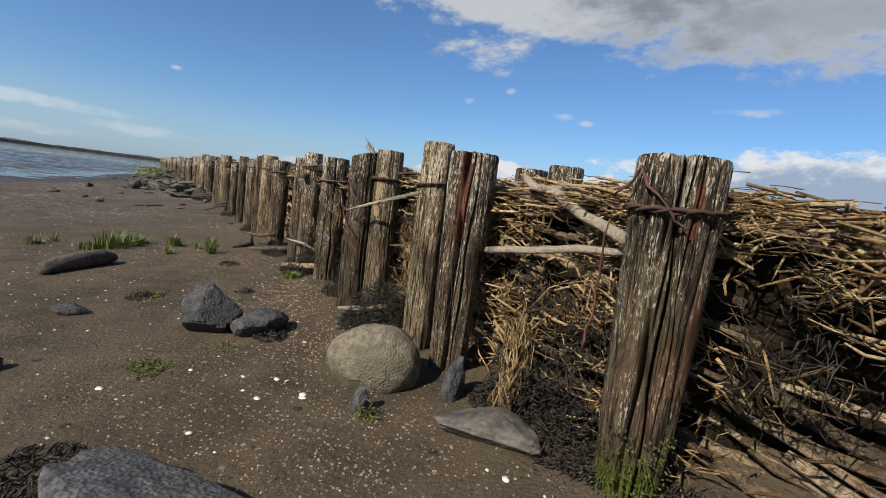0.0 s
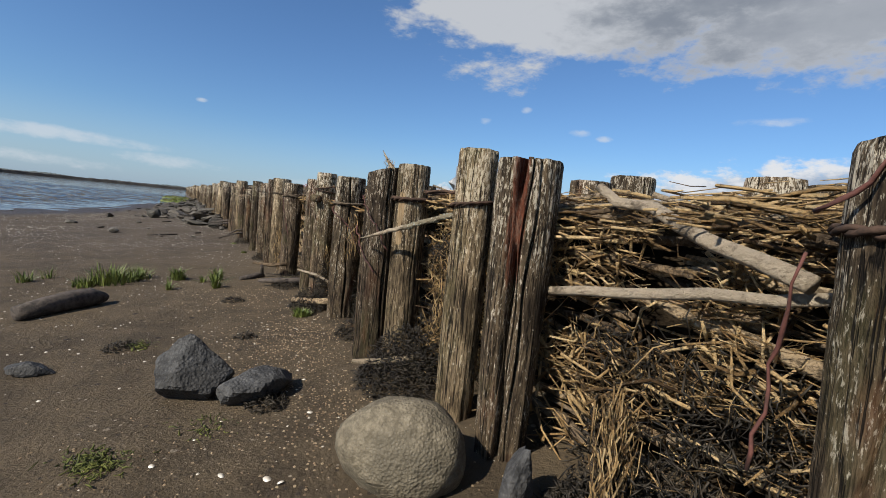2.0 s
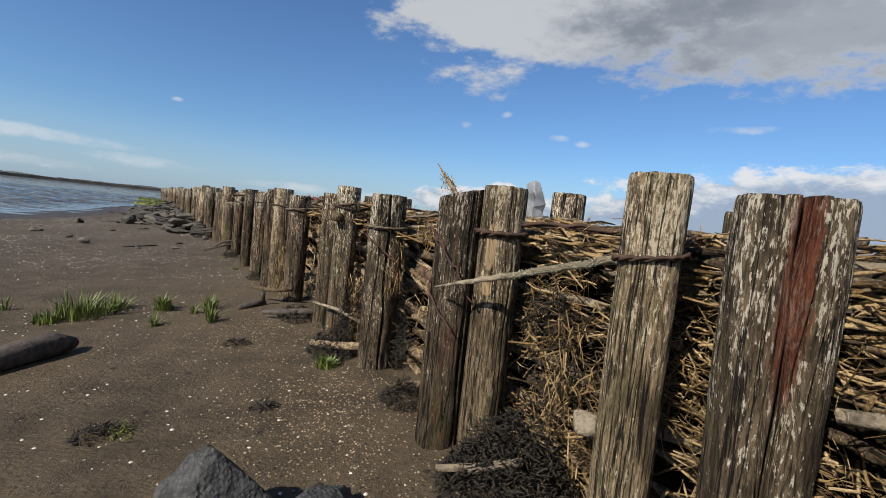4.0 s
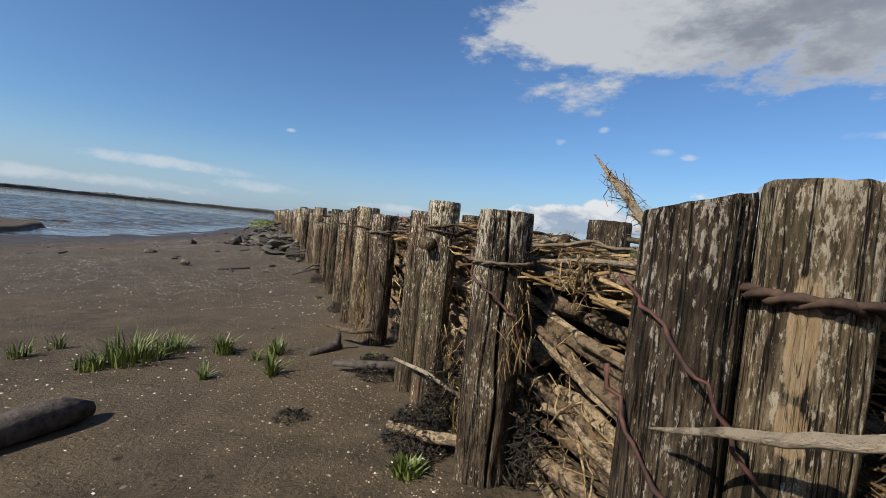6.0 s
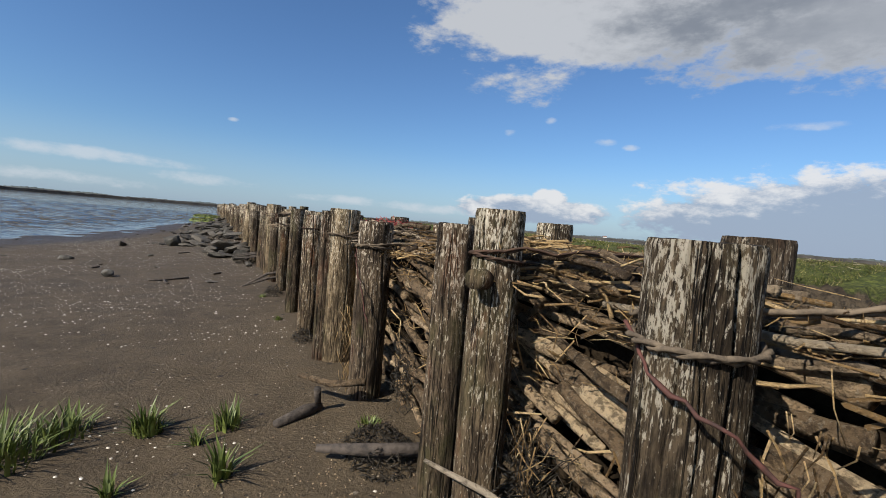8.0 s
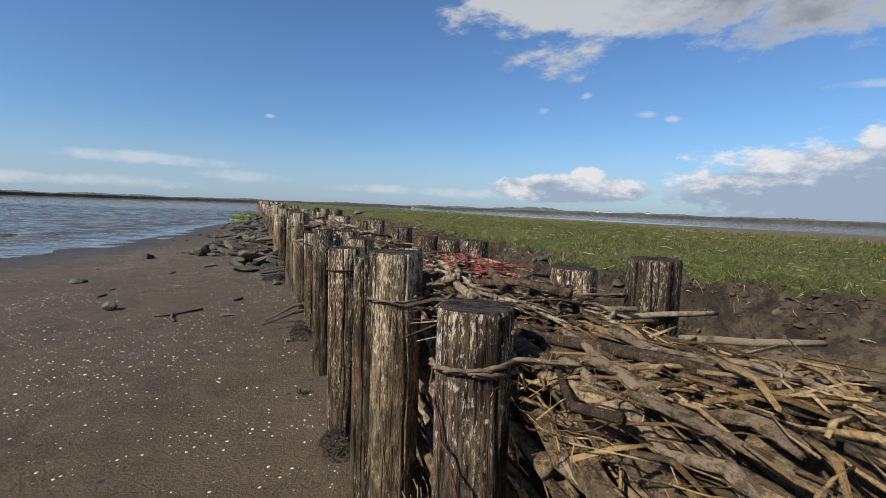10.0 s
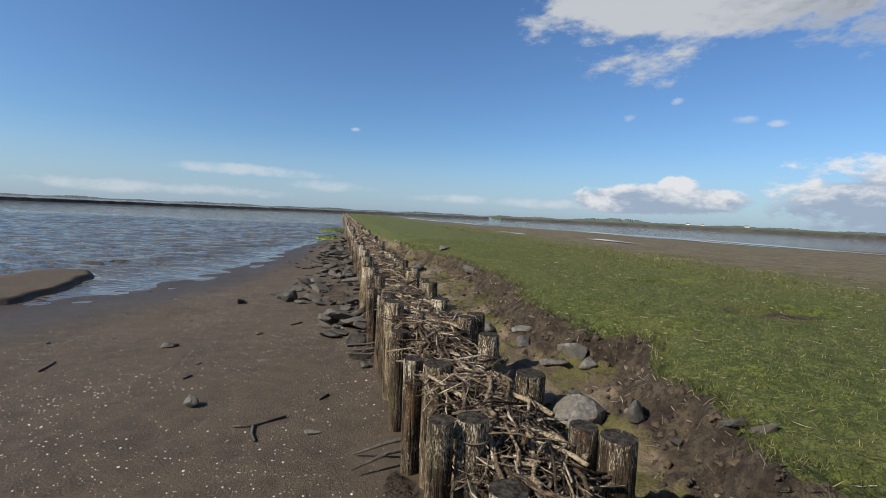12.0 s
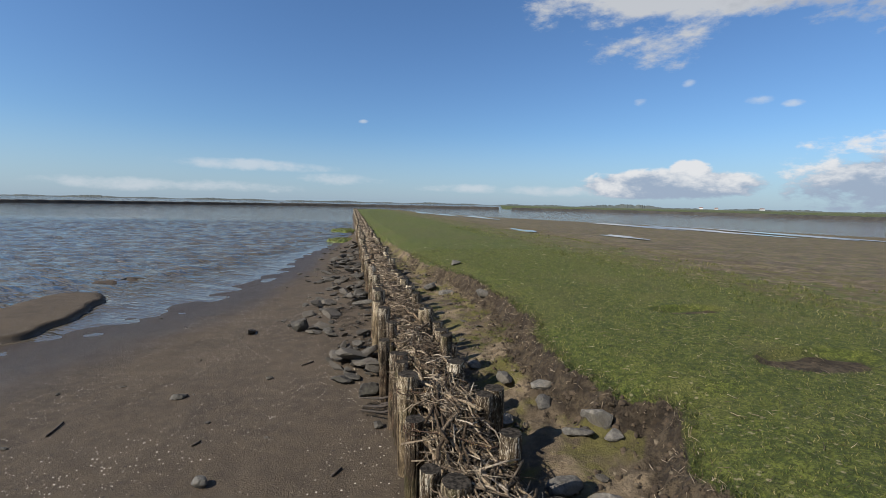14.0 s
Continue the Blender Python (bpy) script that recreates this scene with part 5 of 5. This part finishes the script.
stone("stone", spot(8.3, -0.38), (0.04, 0.03, 0.02), 41, SHORE_STONE, "small flat stone on the sand", 0.5, 0.3)
stone("stone", spot(6.98, 0.62), (0.05, 0.04, 0.03), 43, SHORE_STONE, "small dark stone beside the posts", 0.5, 0.3)
for i, (s, n, a, b, c) in enumerate(((6.25, 2.0, 0.11, 0.08, 0.075), (6.82, 1.83, 0.12, 0.08, 0.045), (6.62, 1.77, 0.10, 0.075, 0.05), (6.08, 2.0, 0.06, 0.05, 0.045), (6.2, 1.82, 0.10, 0.06, 0.03),
                                      (5.45, 1.64, 0.17, 0.12, 0.085), (5.25, 1.78, 0.07, 0.055, 0.06), (7.15, 1.66, 0.10, 0.08, 0.06), (9.9, 2.26, 0.12, 0.09, 0.07), (5.75, 1.5, 0.12, 0.09, 0.06), (6.5, 1.45, 0.10, 0.07, 0.05), (7.6, 1.5, 0.09, 0.06, 0.04), (10.8, 1.9, 0.15, 0.12, 0.06), (11.3, 1.7, 0.12, 0.1, 0.07), (12.4, 2.4, 0.16, 0.1, 0.06))):
    stone("stone", spot(s, n), (a, b, c), 60 + i, SLATE, "grey angular stone in the mud behind the groyne", i * 0.8, 0.3, 12, group="stones behind the groyne")

rock_kinds = []
for i in range(6):
    me = rock_mesh("stone", (1.0, RNG.uniform(0.5, 0.8), RNG.uniform(0.22, 0.42)), 90 + i, 9, 0, 3)
    me.materials.append((SHORE_STONE, SHORE_SLAB)[i % 2])
    me.shade_flat()
    rock_kinds.append(me)
RIP = "dark weathered riprap stone on the seaward side of the groyne"
for i in range(290):
    s = 7.9 + 15.5 * RNG.random() ** 1.1
    reach = 1.25 * min(1, (s - 7.4) / 3.5) * (1.0 if s < 18 else 0.75)
    n = 0.66 - reach * abs(RNG.gauss(0, 0.55))
    if n < -1.0:
        continue
    r = (0.04 + 0.17 * RNG.random() ** 2.0) * (1 if n > -0.2 else 0.65)
    ob = new("stone", RNG.choice(rock_kinds))
    ob.location = spot(s, n, r * 0.22 + (0.07 * RNG.random() if n > 0.35 else 0))
    ob.rotation_euler = (RNG.gauss(0, 0.2), RNG.gauss(0, 0.2), RNG.uniform(0, 6.28))
    ob.scale = (r, r, r)
    tagged(ob, RIP, "stone", "riprap stones along the groyne")
for i in range(40):
    s, n = RNG.uniform(4.5, 16), RNG.uniform(1.28, 2.0)
    r = RNG.uniform(0.025, 0.08)
    ob = new("stone", RNG.choice(rock_kinds))
    ob.location = spot(s, n, r * 0.2)
    ob.rotation_euler = (RNG.gauss(0, 0.2), RNG.gauss(0, 0.2), RNG.uniform(0, 6.28))
    ob.scale = (r, r, r)
    tagged(ob, "small brown stone in the mud behind the groyne", "stone", "small stones behind the groyne")
for i in range(34):
    s, n = RNG.uniform(6.8, 15), RNG.uniform(-2.6, 0.5)
    r = RNG.uniform(0.015, 0.04)
    ob = new("stone", RNG.choice(rock_kinds))
    ob.location = spot(s, n, r * 0.2)
    ob.rotation_euler = (0, 0, RNG.uniform(0, 6.28))
    ob.scale = (r, r, r)
    tagged(ob, "small dark stone scattered on the sand", "stone", "small stones on the sand")

rubble = Soup()
bits = [rock_mesh("rubble", (1.0, 0.75, 0.5), 130 + i, 9, 0, 1) for i in range(5)]
for _ in range(900):
    s, n = 3.2 + 16 * RNG.random(), RNG.uniform(1.25, 2.3)
    if n > edge_n(s) - 0.08:
        continue
    r = 0.008 + 0.035 * RNG.random() ** 3
    m4 = Matrix.LocRotScale(spot(s, n, r * 0.1), Euler((RNG.gauss(0, 0.4), RNG.gauss(0, 0.4), RNG.uniform(0, 6.28))), Vector((r, r, r)))
    me = RNG.choice(bits)
    rubble.add(([m4 @ v.co for v in me.vertices], [tuple(p.vertices) for p in me.polygons]))
RUBBLE = plain("muddy_rubble", (0.045, 0.034, 0.022), (0.17, 0.14, 0.10), 9, 0.9, 0.01, 0.15)
tagged(rubble.done("mud_rubble", RUBBLE, smooth=False), "small muddy stones and lumps behind the groyne", "rubble", kind="stuff")

# driftwood
stick("driftwood_log", [spot(2.47, -0.36, 0.026), spot(2.53, -0.29, 0.032), spot(2.60, -0.22, 0.036), spot(2.66, -0.16, 0.034), spot(2.70, -0.12, 0.024)], [0.030, 0.036, 0.040, 0.036, 0.018], DRIFT, "dark water-worn log lying on the sand", 14, "driftwood")
stick("driftwood_stick", [spot(3.17, 0.46, 0.008), spot(3.22, 0.55, 0.012), spot(3.24, 0.60, 0.012)], [0.012, 0.020, 0.010], DRIFT, "flat dark piece of driftwood on the sand", 8, "driftwood")
stick("driftwood_stick", [spot(3.24, 0.59, 0.015), spot(3.22, 0.58, 0.075)], [0.009, 0.011], DRIFT, "short upright stump of driftwood", 8, "driftwood")
stick("driftwood_stick", [spot(3.36, 0.55, 0.075), spot(3.25, 0.63, 0.07), spot(3.2, 0.72, 0.08)], [0.008, 0.011, 0.012], BRANCH, "stick poking out beside the posts", 8, "driftwood")
stick("driftwood_stick", [spot(2.95, 0.53, 0.03), spot(2.88, 0.64, 0.035), spot(2.82, 0.76, 0.04)], [0.010, 0.016, 0.017], DRIFT, "stick poking out at the foot of the brushwood", 8, "driftwood")
stick("driftwood_stick", [spot(2.40, 0.60, 0.03), spot(2.28, 0.68, 0.04), spot(2.18, 0.80, 0.06)], [0.011, 0.014, 0.015], BRANCH, "stick poking out at the foot of the brushwood", 8, "driftwood")
stick("driftwood_stick", [spot(1.93, 0.70, 0.02), spot(1.87, 0.78, 0.03), spot(1.80, 0.86, 0.03)], [0.010, 0.014, 0.014], BRANCH, "stick poking out at the foot of the brushwood", 8, "driftwood")
stick("driftwood_stick", [spot(1.44, 0.56, 0.055), spot(1.40, 0.62, 0.06), spot(1.36, 0.70, 0.07)], [0.006, 0.009, 0.009], PALE_STICK, "pale stick poking out at the foot of the brushwood", 8, "driftwood")
stick("driftwood_stick", [spot(2.62, 0.66, 0.13), spot(2.50, 0.72, 0.12), spot(2.42, 0.80, 0.08)], [0.004, 0.006, 0.006], PALE_STICK, "thin pale twig before the posts", 6, "driftwood")
for i, pts in enumerate((((6.14, -0.16), (6.12, -0.06), (6.16, 0.02), (6.20, 0.12)), ((6.12, -0.05), (6.02, -0.04), (5.93, -0.01)), ((7.5, -1.86), (7.62, -1.86), (7.74, -1.87)), ((6.42, 0.30), (6.5, 0.36)), ((7.05, -0.7), (7.1, -0.65)), ((8.6, -0.1), (8.68, 0.02)), ((5.4, -1.9), (5.5, -1.85)))):
    stick("twig", [spot(s, n, 0.009) for s, n in pts], [0.009] + [0.007] * (len(pts) - 1), DRIFT, "dark twig lying on the sand", 6, "twig", "twigs on the sand")
for i, (s0, n0) in enumerate(((7.2, 0.66), (7.05, 0.65), (5.5, 0.66))):
    for j in range(2):
        stick("twig", [spot(s0 + 0.05 * j, n0 + 0.14, 0.10 + 0.03 * j), spot(s0 + 0.04 * j, n0, 0.085 + 0.03 * j), spot(s0 + RNG.gauss(0.0, 0.15), n0 - RNG.uniform(0.05, 0.2), RNG.uniform(0.01, 0.09))], [0.012, 0.011, 0.005], DRIFT, "dark branch sticking out through the posts", 6, "twig", "branches poking out of the groyne")


def tuft(s, n, count, height, spread_m, seed, label):
    rng = random.Random(seed)
    t = Soup()
    base = spot(s, n)
    for _ in range(int(count * 1.9)):
        a = rng.uniform(0, 6.28)
        r = spread_m * 1.1 * rng.random() ** 0.8
        o = Vector((r * math.cos(a), r * math.sin(a), -0.004))
        out = Vector((math.cos(a + rng.gauss(0, 0.7)), math.sin(a + rng.gauss(0, 0.7)), 0))
        h, b, w = height * rng.uniform(0.2, 0.95), height * rng.uniform(0.05, 0.75), rng.uniform(0.0020, 0.0048)
        side = Vector((-out.y, out.x, 0)) * w
        p = [o, o + out * b * 0.25 + Vector((0, 0, h * 0.55)), o + out * b + Vector((0, 0, h))]
        fold = out * w * 0.5
        q = [p[0] - side, p[0] + side, p[1] - side * 0.8, p[1] + side * 0.8, p[2], p[0] + fold, p[1] + fold * 0.8]
        t.add((q, [(0, 5, 6, 2), (5, 1, 3, 6), (2, 6, 4), (6, 3, 4)]))
    ob = t.done("grass_tuft", TUFT)
    ob.location = base
    return tagged(ob, label, "grass tuft", "grass tufts on the sand")


TUFT_LABEL = "small tuft of green salt-marsh grass growing in the sand"
for i, (s, n, c, h, sp) in enumerate(((3.24, -0.15, 110, 0.115, 0.10), (3.33, -0.04, 50, 0.085, 0.06), (3.18, -0.26, 60, 0.06, 0.05), (3.27, 0.145, 75, 0.085, 0.035), (2.97, 0.11, 16, 0.075, 0.012), (2.96, 0.32, 22, 0.10, 0.018), (3.15, 0.27, 14, 0.065, 0.014), (3.22, 0.34, 36, 0.09, 0.03), (3.34, -0.53, 20, 0.08, 0.03), (3.45, -0.45, 14, 0.08, 0.03), (2.22, 0.60, 110, 0.04, 0.03), (3.08, 0.7, 30, 0.03, 0.03), (4.5, 0.62, 20, 0.03, 0.02), (5.2, 0.60, 20, 0.03, 0.02))):
    tuft(s, n, c, h, sp, 500 + i, TUFT_LABEL)


def moss(where, ra, rb, h, count, seed, label):
    rng = random.Random(seed)
    t = Soup()
    for _ in range(count):
        p = Vector((rng.gauss(0, ra), rng.gauss(0, rb), abs(rng.gauss(0, h))))
        t.add(straw(p, Vector((rng.gauss(0, 1), rng.gauss(0, 1), rng.gauss(0, 0.7))), rng.uniform(0.006, 0.02), rng.uniform(0.0008, 0.002), rng))
    ob = t.done("green_algae", MOSS)
    ob.location = where
    return tagged(ob, label, "algae", "algae patches", "stuff")


moss(spot(1.245, 0.036), 0.028, 0.022, 0.004, 260, 1, "patch of yellow-green algae on the sand")
moss(spot(1.32, 0.22), 0.03, 0.03, 0.003, 60, 2, "patch of yellow-green algae on the sand")
moss(spot(1.97, 0.05), 0.02, 0.02, 0.006, 90, 3, "patch of green algae on the dark wrack")
moss(spot(0.82, 0.425, 0.0), 0.012, 0.012, 0.012, 80, 4, "green algae on the small stone")
foot = Soup()
for i in range(240):
    th, z = RNG.uniform(3.4, 5.4), 0.12 * RNG.random() ** 1.5
    foot.add(straw(Vector((0.067 * math.cos(th), 0.067 * math.sin(th), z)), Vector((math.cos(th), math.sin(th), RNG.gauss(0, 1))), RNG.uniform(0.003, 0.007), RNG.uniform(0.001, 0.0022), RNG))
moss_ob = foot.done("green_algae", MOSS)
moss_ob.location = spot(0.42, 0.72)
tagged(moss_ob, "green algae on the foot of the cracked post", "algae", "algae patches", "stuff")

# shells and grit


def shell_piece(p, r, rng, flatness=0.4):
    v = [Vector(p) + Vector((0, 0, r * flatness))]
    a0, sq = rng.uniform(0, 6.28), rng.uniform(0.65, 0.95)
    c, s = math.cos(a0), math.sin(a0)
    for ring, (rr, zz) in enumerate(((0.6, 0.72), (1.0, 0.0))):
        for j in range(7):
            t = 2 * math.pi * j / 7
            x, y = r * rr * math.cos(t), r * rr * sq * math.sin(t)
            v.append(Vector(p) + Vector((c * x - s * y, s * x + c * y, r * flatness * zz)))
    f = [(0, 1 + j, 1 + (j + 1) % 7) for j in range(7)]
    f += [(1 + j, 8 + j, 8 + (j + 1) % 7, 1 + (j + 1) % 7) for j in range(7)]
    return v, f


for i, (s, n, r) in enumerate(((1.0, 0.237, 0.009), (0.964, 0.326, 0.010), (0.98, 0.331, 0.009), (1.061, 0.315, 0.008), (1.05, 0.216, 0.008), (1.164, -0.056, 0.010), (1.081, 0.296, 0.008), (1.124, 0.227, 0.007), (0.524, 0.549, 0.010), (1.30, 0.42, 0.008), (1.2, 0.12, 0.007), (0.9, 0.1, 0.007))):
    v, f = shell_piece((0, 0, 0), r, RNG)
    ob = mesh_object("seashell", v, f, SHELL)
    ob.location = spot(s, n, 0.001)
    ob.rotation_euler = (RNG.gauss(0, 0.15), RNG.gauss(0, 0.15), 0)
    tagged(ob, "small whitish cockle shell on the sand", "shell", "cockle shells on the sand")
grit_soup, pebble_soup = Soup(), Soup()
for _ in range(8500):
    s, n = 4.2 + 8.5 * RNG.random() ** 1.2, RNG.uniform(-2.6, 0.7)
    if noise.noise(Vector((s * 0.8, n * 1.1, 5))) + 0.35 < RNG.random() * 0.8:
        continue
    g = gz(s, n)
    if g > WATER_Z + 0.03:
        grit_soup.add(shell_piece(at(s, n, g), 0.002 + 0.0042 * RNG.random() ** 2, RNG, 0.5))
for _ in range(14000):
    u = RNG.random()
    s, n = RNG.uniform(-0.3, 4.5) if u < 0.6 else RNG.uniform(4.5, 13), RNG.uniform(-2.2, 0.72)
    if noise.noise(Vector((s * 1.1, n * 1.4, 3))) + 0.25 < RNG.random() * 0.9:
        continue
    g = gz(s, n)
    if g < WATER_Z + 0.03:
        continue
    r = (0.0013 + 0.0042 * RNG.random() ** 2.5) * (1 if s < 4.5 else 1.5)
    grit_soup.add(shell_piece(at(s, n, g), r, RNG, 0.5))
for _ in range(5000):
    c = RNG.choice(((0.72, 0.33, 0.2), (0.95, 0.05, 0.22), (1.25, 0.5, 0.12), (1.75, 0.45, 0.16), (2.7, 0.5, 0.22), (0.62, 0.35, 0.2), (2.0, 0.55, 0.15)))
    s, n = c[0] + RNG.gauss(0, c[2]), min(0.72, c[1] + RNG.gauss(0, c[2] * 0.8))
    pebble_soup.add(shell_piece(at(s, n, gz(s, n)), RNG.uniform(0.0014, 0.0036), RNG, 0.8))
tagged(grit_soup.done("shell_bits", SHELL), "white shell fragments strewn over the sand", "shell fragments", kind="stuff")
PEBBLE = sticks_material("tan_grit", [(0.0, (0.13, 0.09, 0.055)), (0.5, (0.28, 0.20, 0.12)), (1.0, (0.48, 0.38, 0.25))], "island", 0.7)
tagged(pebble_soup.done("grit", PEBBLE), "tan grit and small pebbles on the sand", "grit", kind="stuff")

# ---- turf ----


def turf_here(s, n):
    if not (1.5 < s < 22 and n < 9):
        return False
    e = edge_n(s)
    for hs, hn, ra, rb in ((8.2, 4.2, 0.12, 0.42), (6.5, 4.05, 0.22, 0.5)):
        if ((s - hs) / ra) ** 2 + ((n - hn) / rb) ** 2 < 1:
            return False
    return n > e - 0.04


blades = Soup()
for _ in range(150000):
    s, n = 3.0 + 12 * RNG.random() ** 1.3, 1.7 + 5.5 * RNG.random() ** 1.2
    if not turf_here(s, n):
        continue
    near_edge = n - edge_n(s) < 0.1
    h = RNG.uniform(0.010, 0.026) * (1.9 if near_edge else 1)
    a = RNG.uniform(0, 6.28)
    p = spot(s, n, -0.002)
    side = Vector((math.cos(a), math.sin(a), 0)) * RNG.uniform(0.0015, 0.003)
    tip = Vector((RNG.gauss(0, 0.6) * h, RNG.gauss(0, 0.6) * h, h))
    blades.add(([p - side, p + side, p + tip], [(0, 1, 2)]))
tagged(blades.done("turf_grass", BLADES), "short green salt-marsh turf", "grass", kind="stuff")
litter = Soup()
for _ in range(2600):
    s, n = 3.0 + 14 * RNG.random() ** 1.2, 1.4 + 6.5 * RNG.random()
    if n < edge_n(s) - 0.4:
        continue
    a = RNG.uniform(0, 6.28)
    litter.add(straw(spot(s, n, 0.016), Vector((math.cos(a), math.sin(a), 0.1)), RNG.uniform(0.02, 0.09), RNG.uniform(0.0010, 0.0022), RNG))
for _ in range(1600):
    s = 3.2 + 12 * RNG.random()
    n = edge_n(s) + RNG.gauss(-0.06, 0.07)
    litter.add(straw(spot(s, n, 0.01), Vector((RNG.gauss(0, 0.7), RNG.gauss(0, 0.7), RNG.gauss(0.2, 0.6))), RNG.uniform(0.02, 0.07), RNG.uniform(0.0009, 0.002), RNG))
tagged(litter.done("dry_grass_bits", STRAW_GREY), "bleached dry grass strewn over turf and bank", "dry grass", kind="stuff")
sparse = Soup()
for _ in range(2600):
    s, n = 3.5 + 24 * RNG.random(), 5.2 + 4.3 * RNG.random()
    if noise.noise(Vector((s * 0.5, n * 1.3, 9))) < 0.02 - 0.25 * (n < 6.5):
        continue
    p = spot(s, n, -0.004)
    for _ in range(5):
        a, h = RNG.uniform(0, 6.28), RNG.uniform(0.03, 0.075)
        q = p + Vector((RNG.gauss(0, 0.03), RNG.gauss(0, 0.03), 0))
        side = Vector((math.cos(a), math.sin(a), 0)) * RNG.uniform(0.004, 0.008)
        sparse.add(([q - side, q + side, q + Vector((RNG.gauss(0, 0.025), RNG.gauss(0, 0.025), h))], [(0, 1, 2)]))
tagged(sparse.done("marsh_plants", BLADES), "sparse grey-green marsh plants on the mud", "plants", kind="stuff")
clods = Soup()
for _ in range(4500):
    s = 3.0 + 12 * RNG.random()
    n = edge_n(s) - 0.03 - 0.26 * abs(RNG.gauss(0, 1))
    if n < 1.25:
        continue
    r = 0.004 + 0.024 * RNG.random() ** 5
    v, f = shell_piece((0, 0, 0), r, RNG, 1.0)
    p = spot(s, n, -r * 0.3)
    clods.add(([p + q + Vector((RNG.gauss(0, r * 0.2), RNG.gauss(0, r * 0.2), RNG.gauss(0, r * 0.2))) for q in v], f))
CLOD = plain("mud_clods", (0.020, 0.014, 0.009), (0.066, 0.047, 0.029), 30, 0.9, 0.01)
tagged(clods.done("mud_clods", CLOD), "crumbled mud clods on the eroded bank", "mud", kind="stuff")

for i in range(34):
    s = 3.3 + 8 * RNG.random()
    n = edge_n(s) - RNG.uniform(0.15, 0.6)
    if n > 1.3:
        moss(spot(s, n), RNG.uniform(0.03, 0.09), RNG.uniform(0.03, 0.07), 0.005, 150, 40 + i, "yellow-green algae on the mud below the bank")

# grassy islets in the water by the groyne's far end
for i, (s, n, ra, rb) in enumerate(((26.8, 0.0, 1.0, 0.75), (35.0, -0.1, 1.6, 0.8))):
    ring = [(math.cos(2 * math.pi * j / 20) * (1 + 0.2 * math.sin(j * 2.1 + i)), math.sin(2 * math.pi * j / 20) * (1 + 0.2 * math.sin(j * 1.3))) for j in range(20)]
    verts = [at(s + ra * x * f, n + rb * y * f, z) for f, z in ((1.0, -0.3), (0.9, -0.06), (0.6, 0.0)) for x, y in ring] + [at(s, n, 0.02)]
    faces = [(20 * k + j, 20 * k + (j + 1) % 20, 20 * k + 20 + (j + 1) % 20, 20 * k + 20 + j) for k in range(2) for j in range(20)] + [(40 + j, 40 + (j + 1) % 20, 60) for j in range(20)]
    islet = mesh_object("grass_islet", verts, faces, TUFT)
    tagged(islet, "low green grassy islet in the shallow water", "islet", "grassy islets", "structure")
    cover = Soup()
    for _ in range(1500):
        a, r = RNG.uniform(0, 6.28), math.sqrt(RNG.random()) * 0.95
        p = at(s + ra * r * math.cos(a), n + rb * r * math.sin(a), -0.07 + 0.08 * (1 - r))
        side = Vector((math.cos(a * 7), math.sin(a * 7), 0)) * 0.008
        cover.add(([p - side, p + side, p + Vector((RNG.gauss(0, 0.03), RNG.gauss(0, 0.03), RNG.uniform(0.05, 0.12)))], [(0, 1, 2)]))
    cover.done("grass", BLADES, islet)
for i, (s, n, r) in enumerate(((25.8, -1.15, 0.11), (33.2, -1.5, 0.17))):
    ob = stone("stone", at(s, n, -0.25), (r * 1.3, r, r * 0.8), 150 + i, SHORE_STONE, "dark stone standing in the shallow water", 0.3, 0.2)
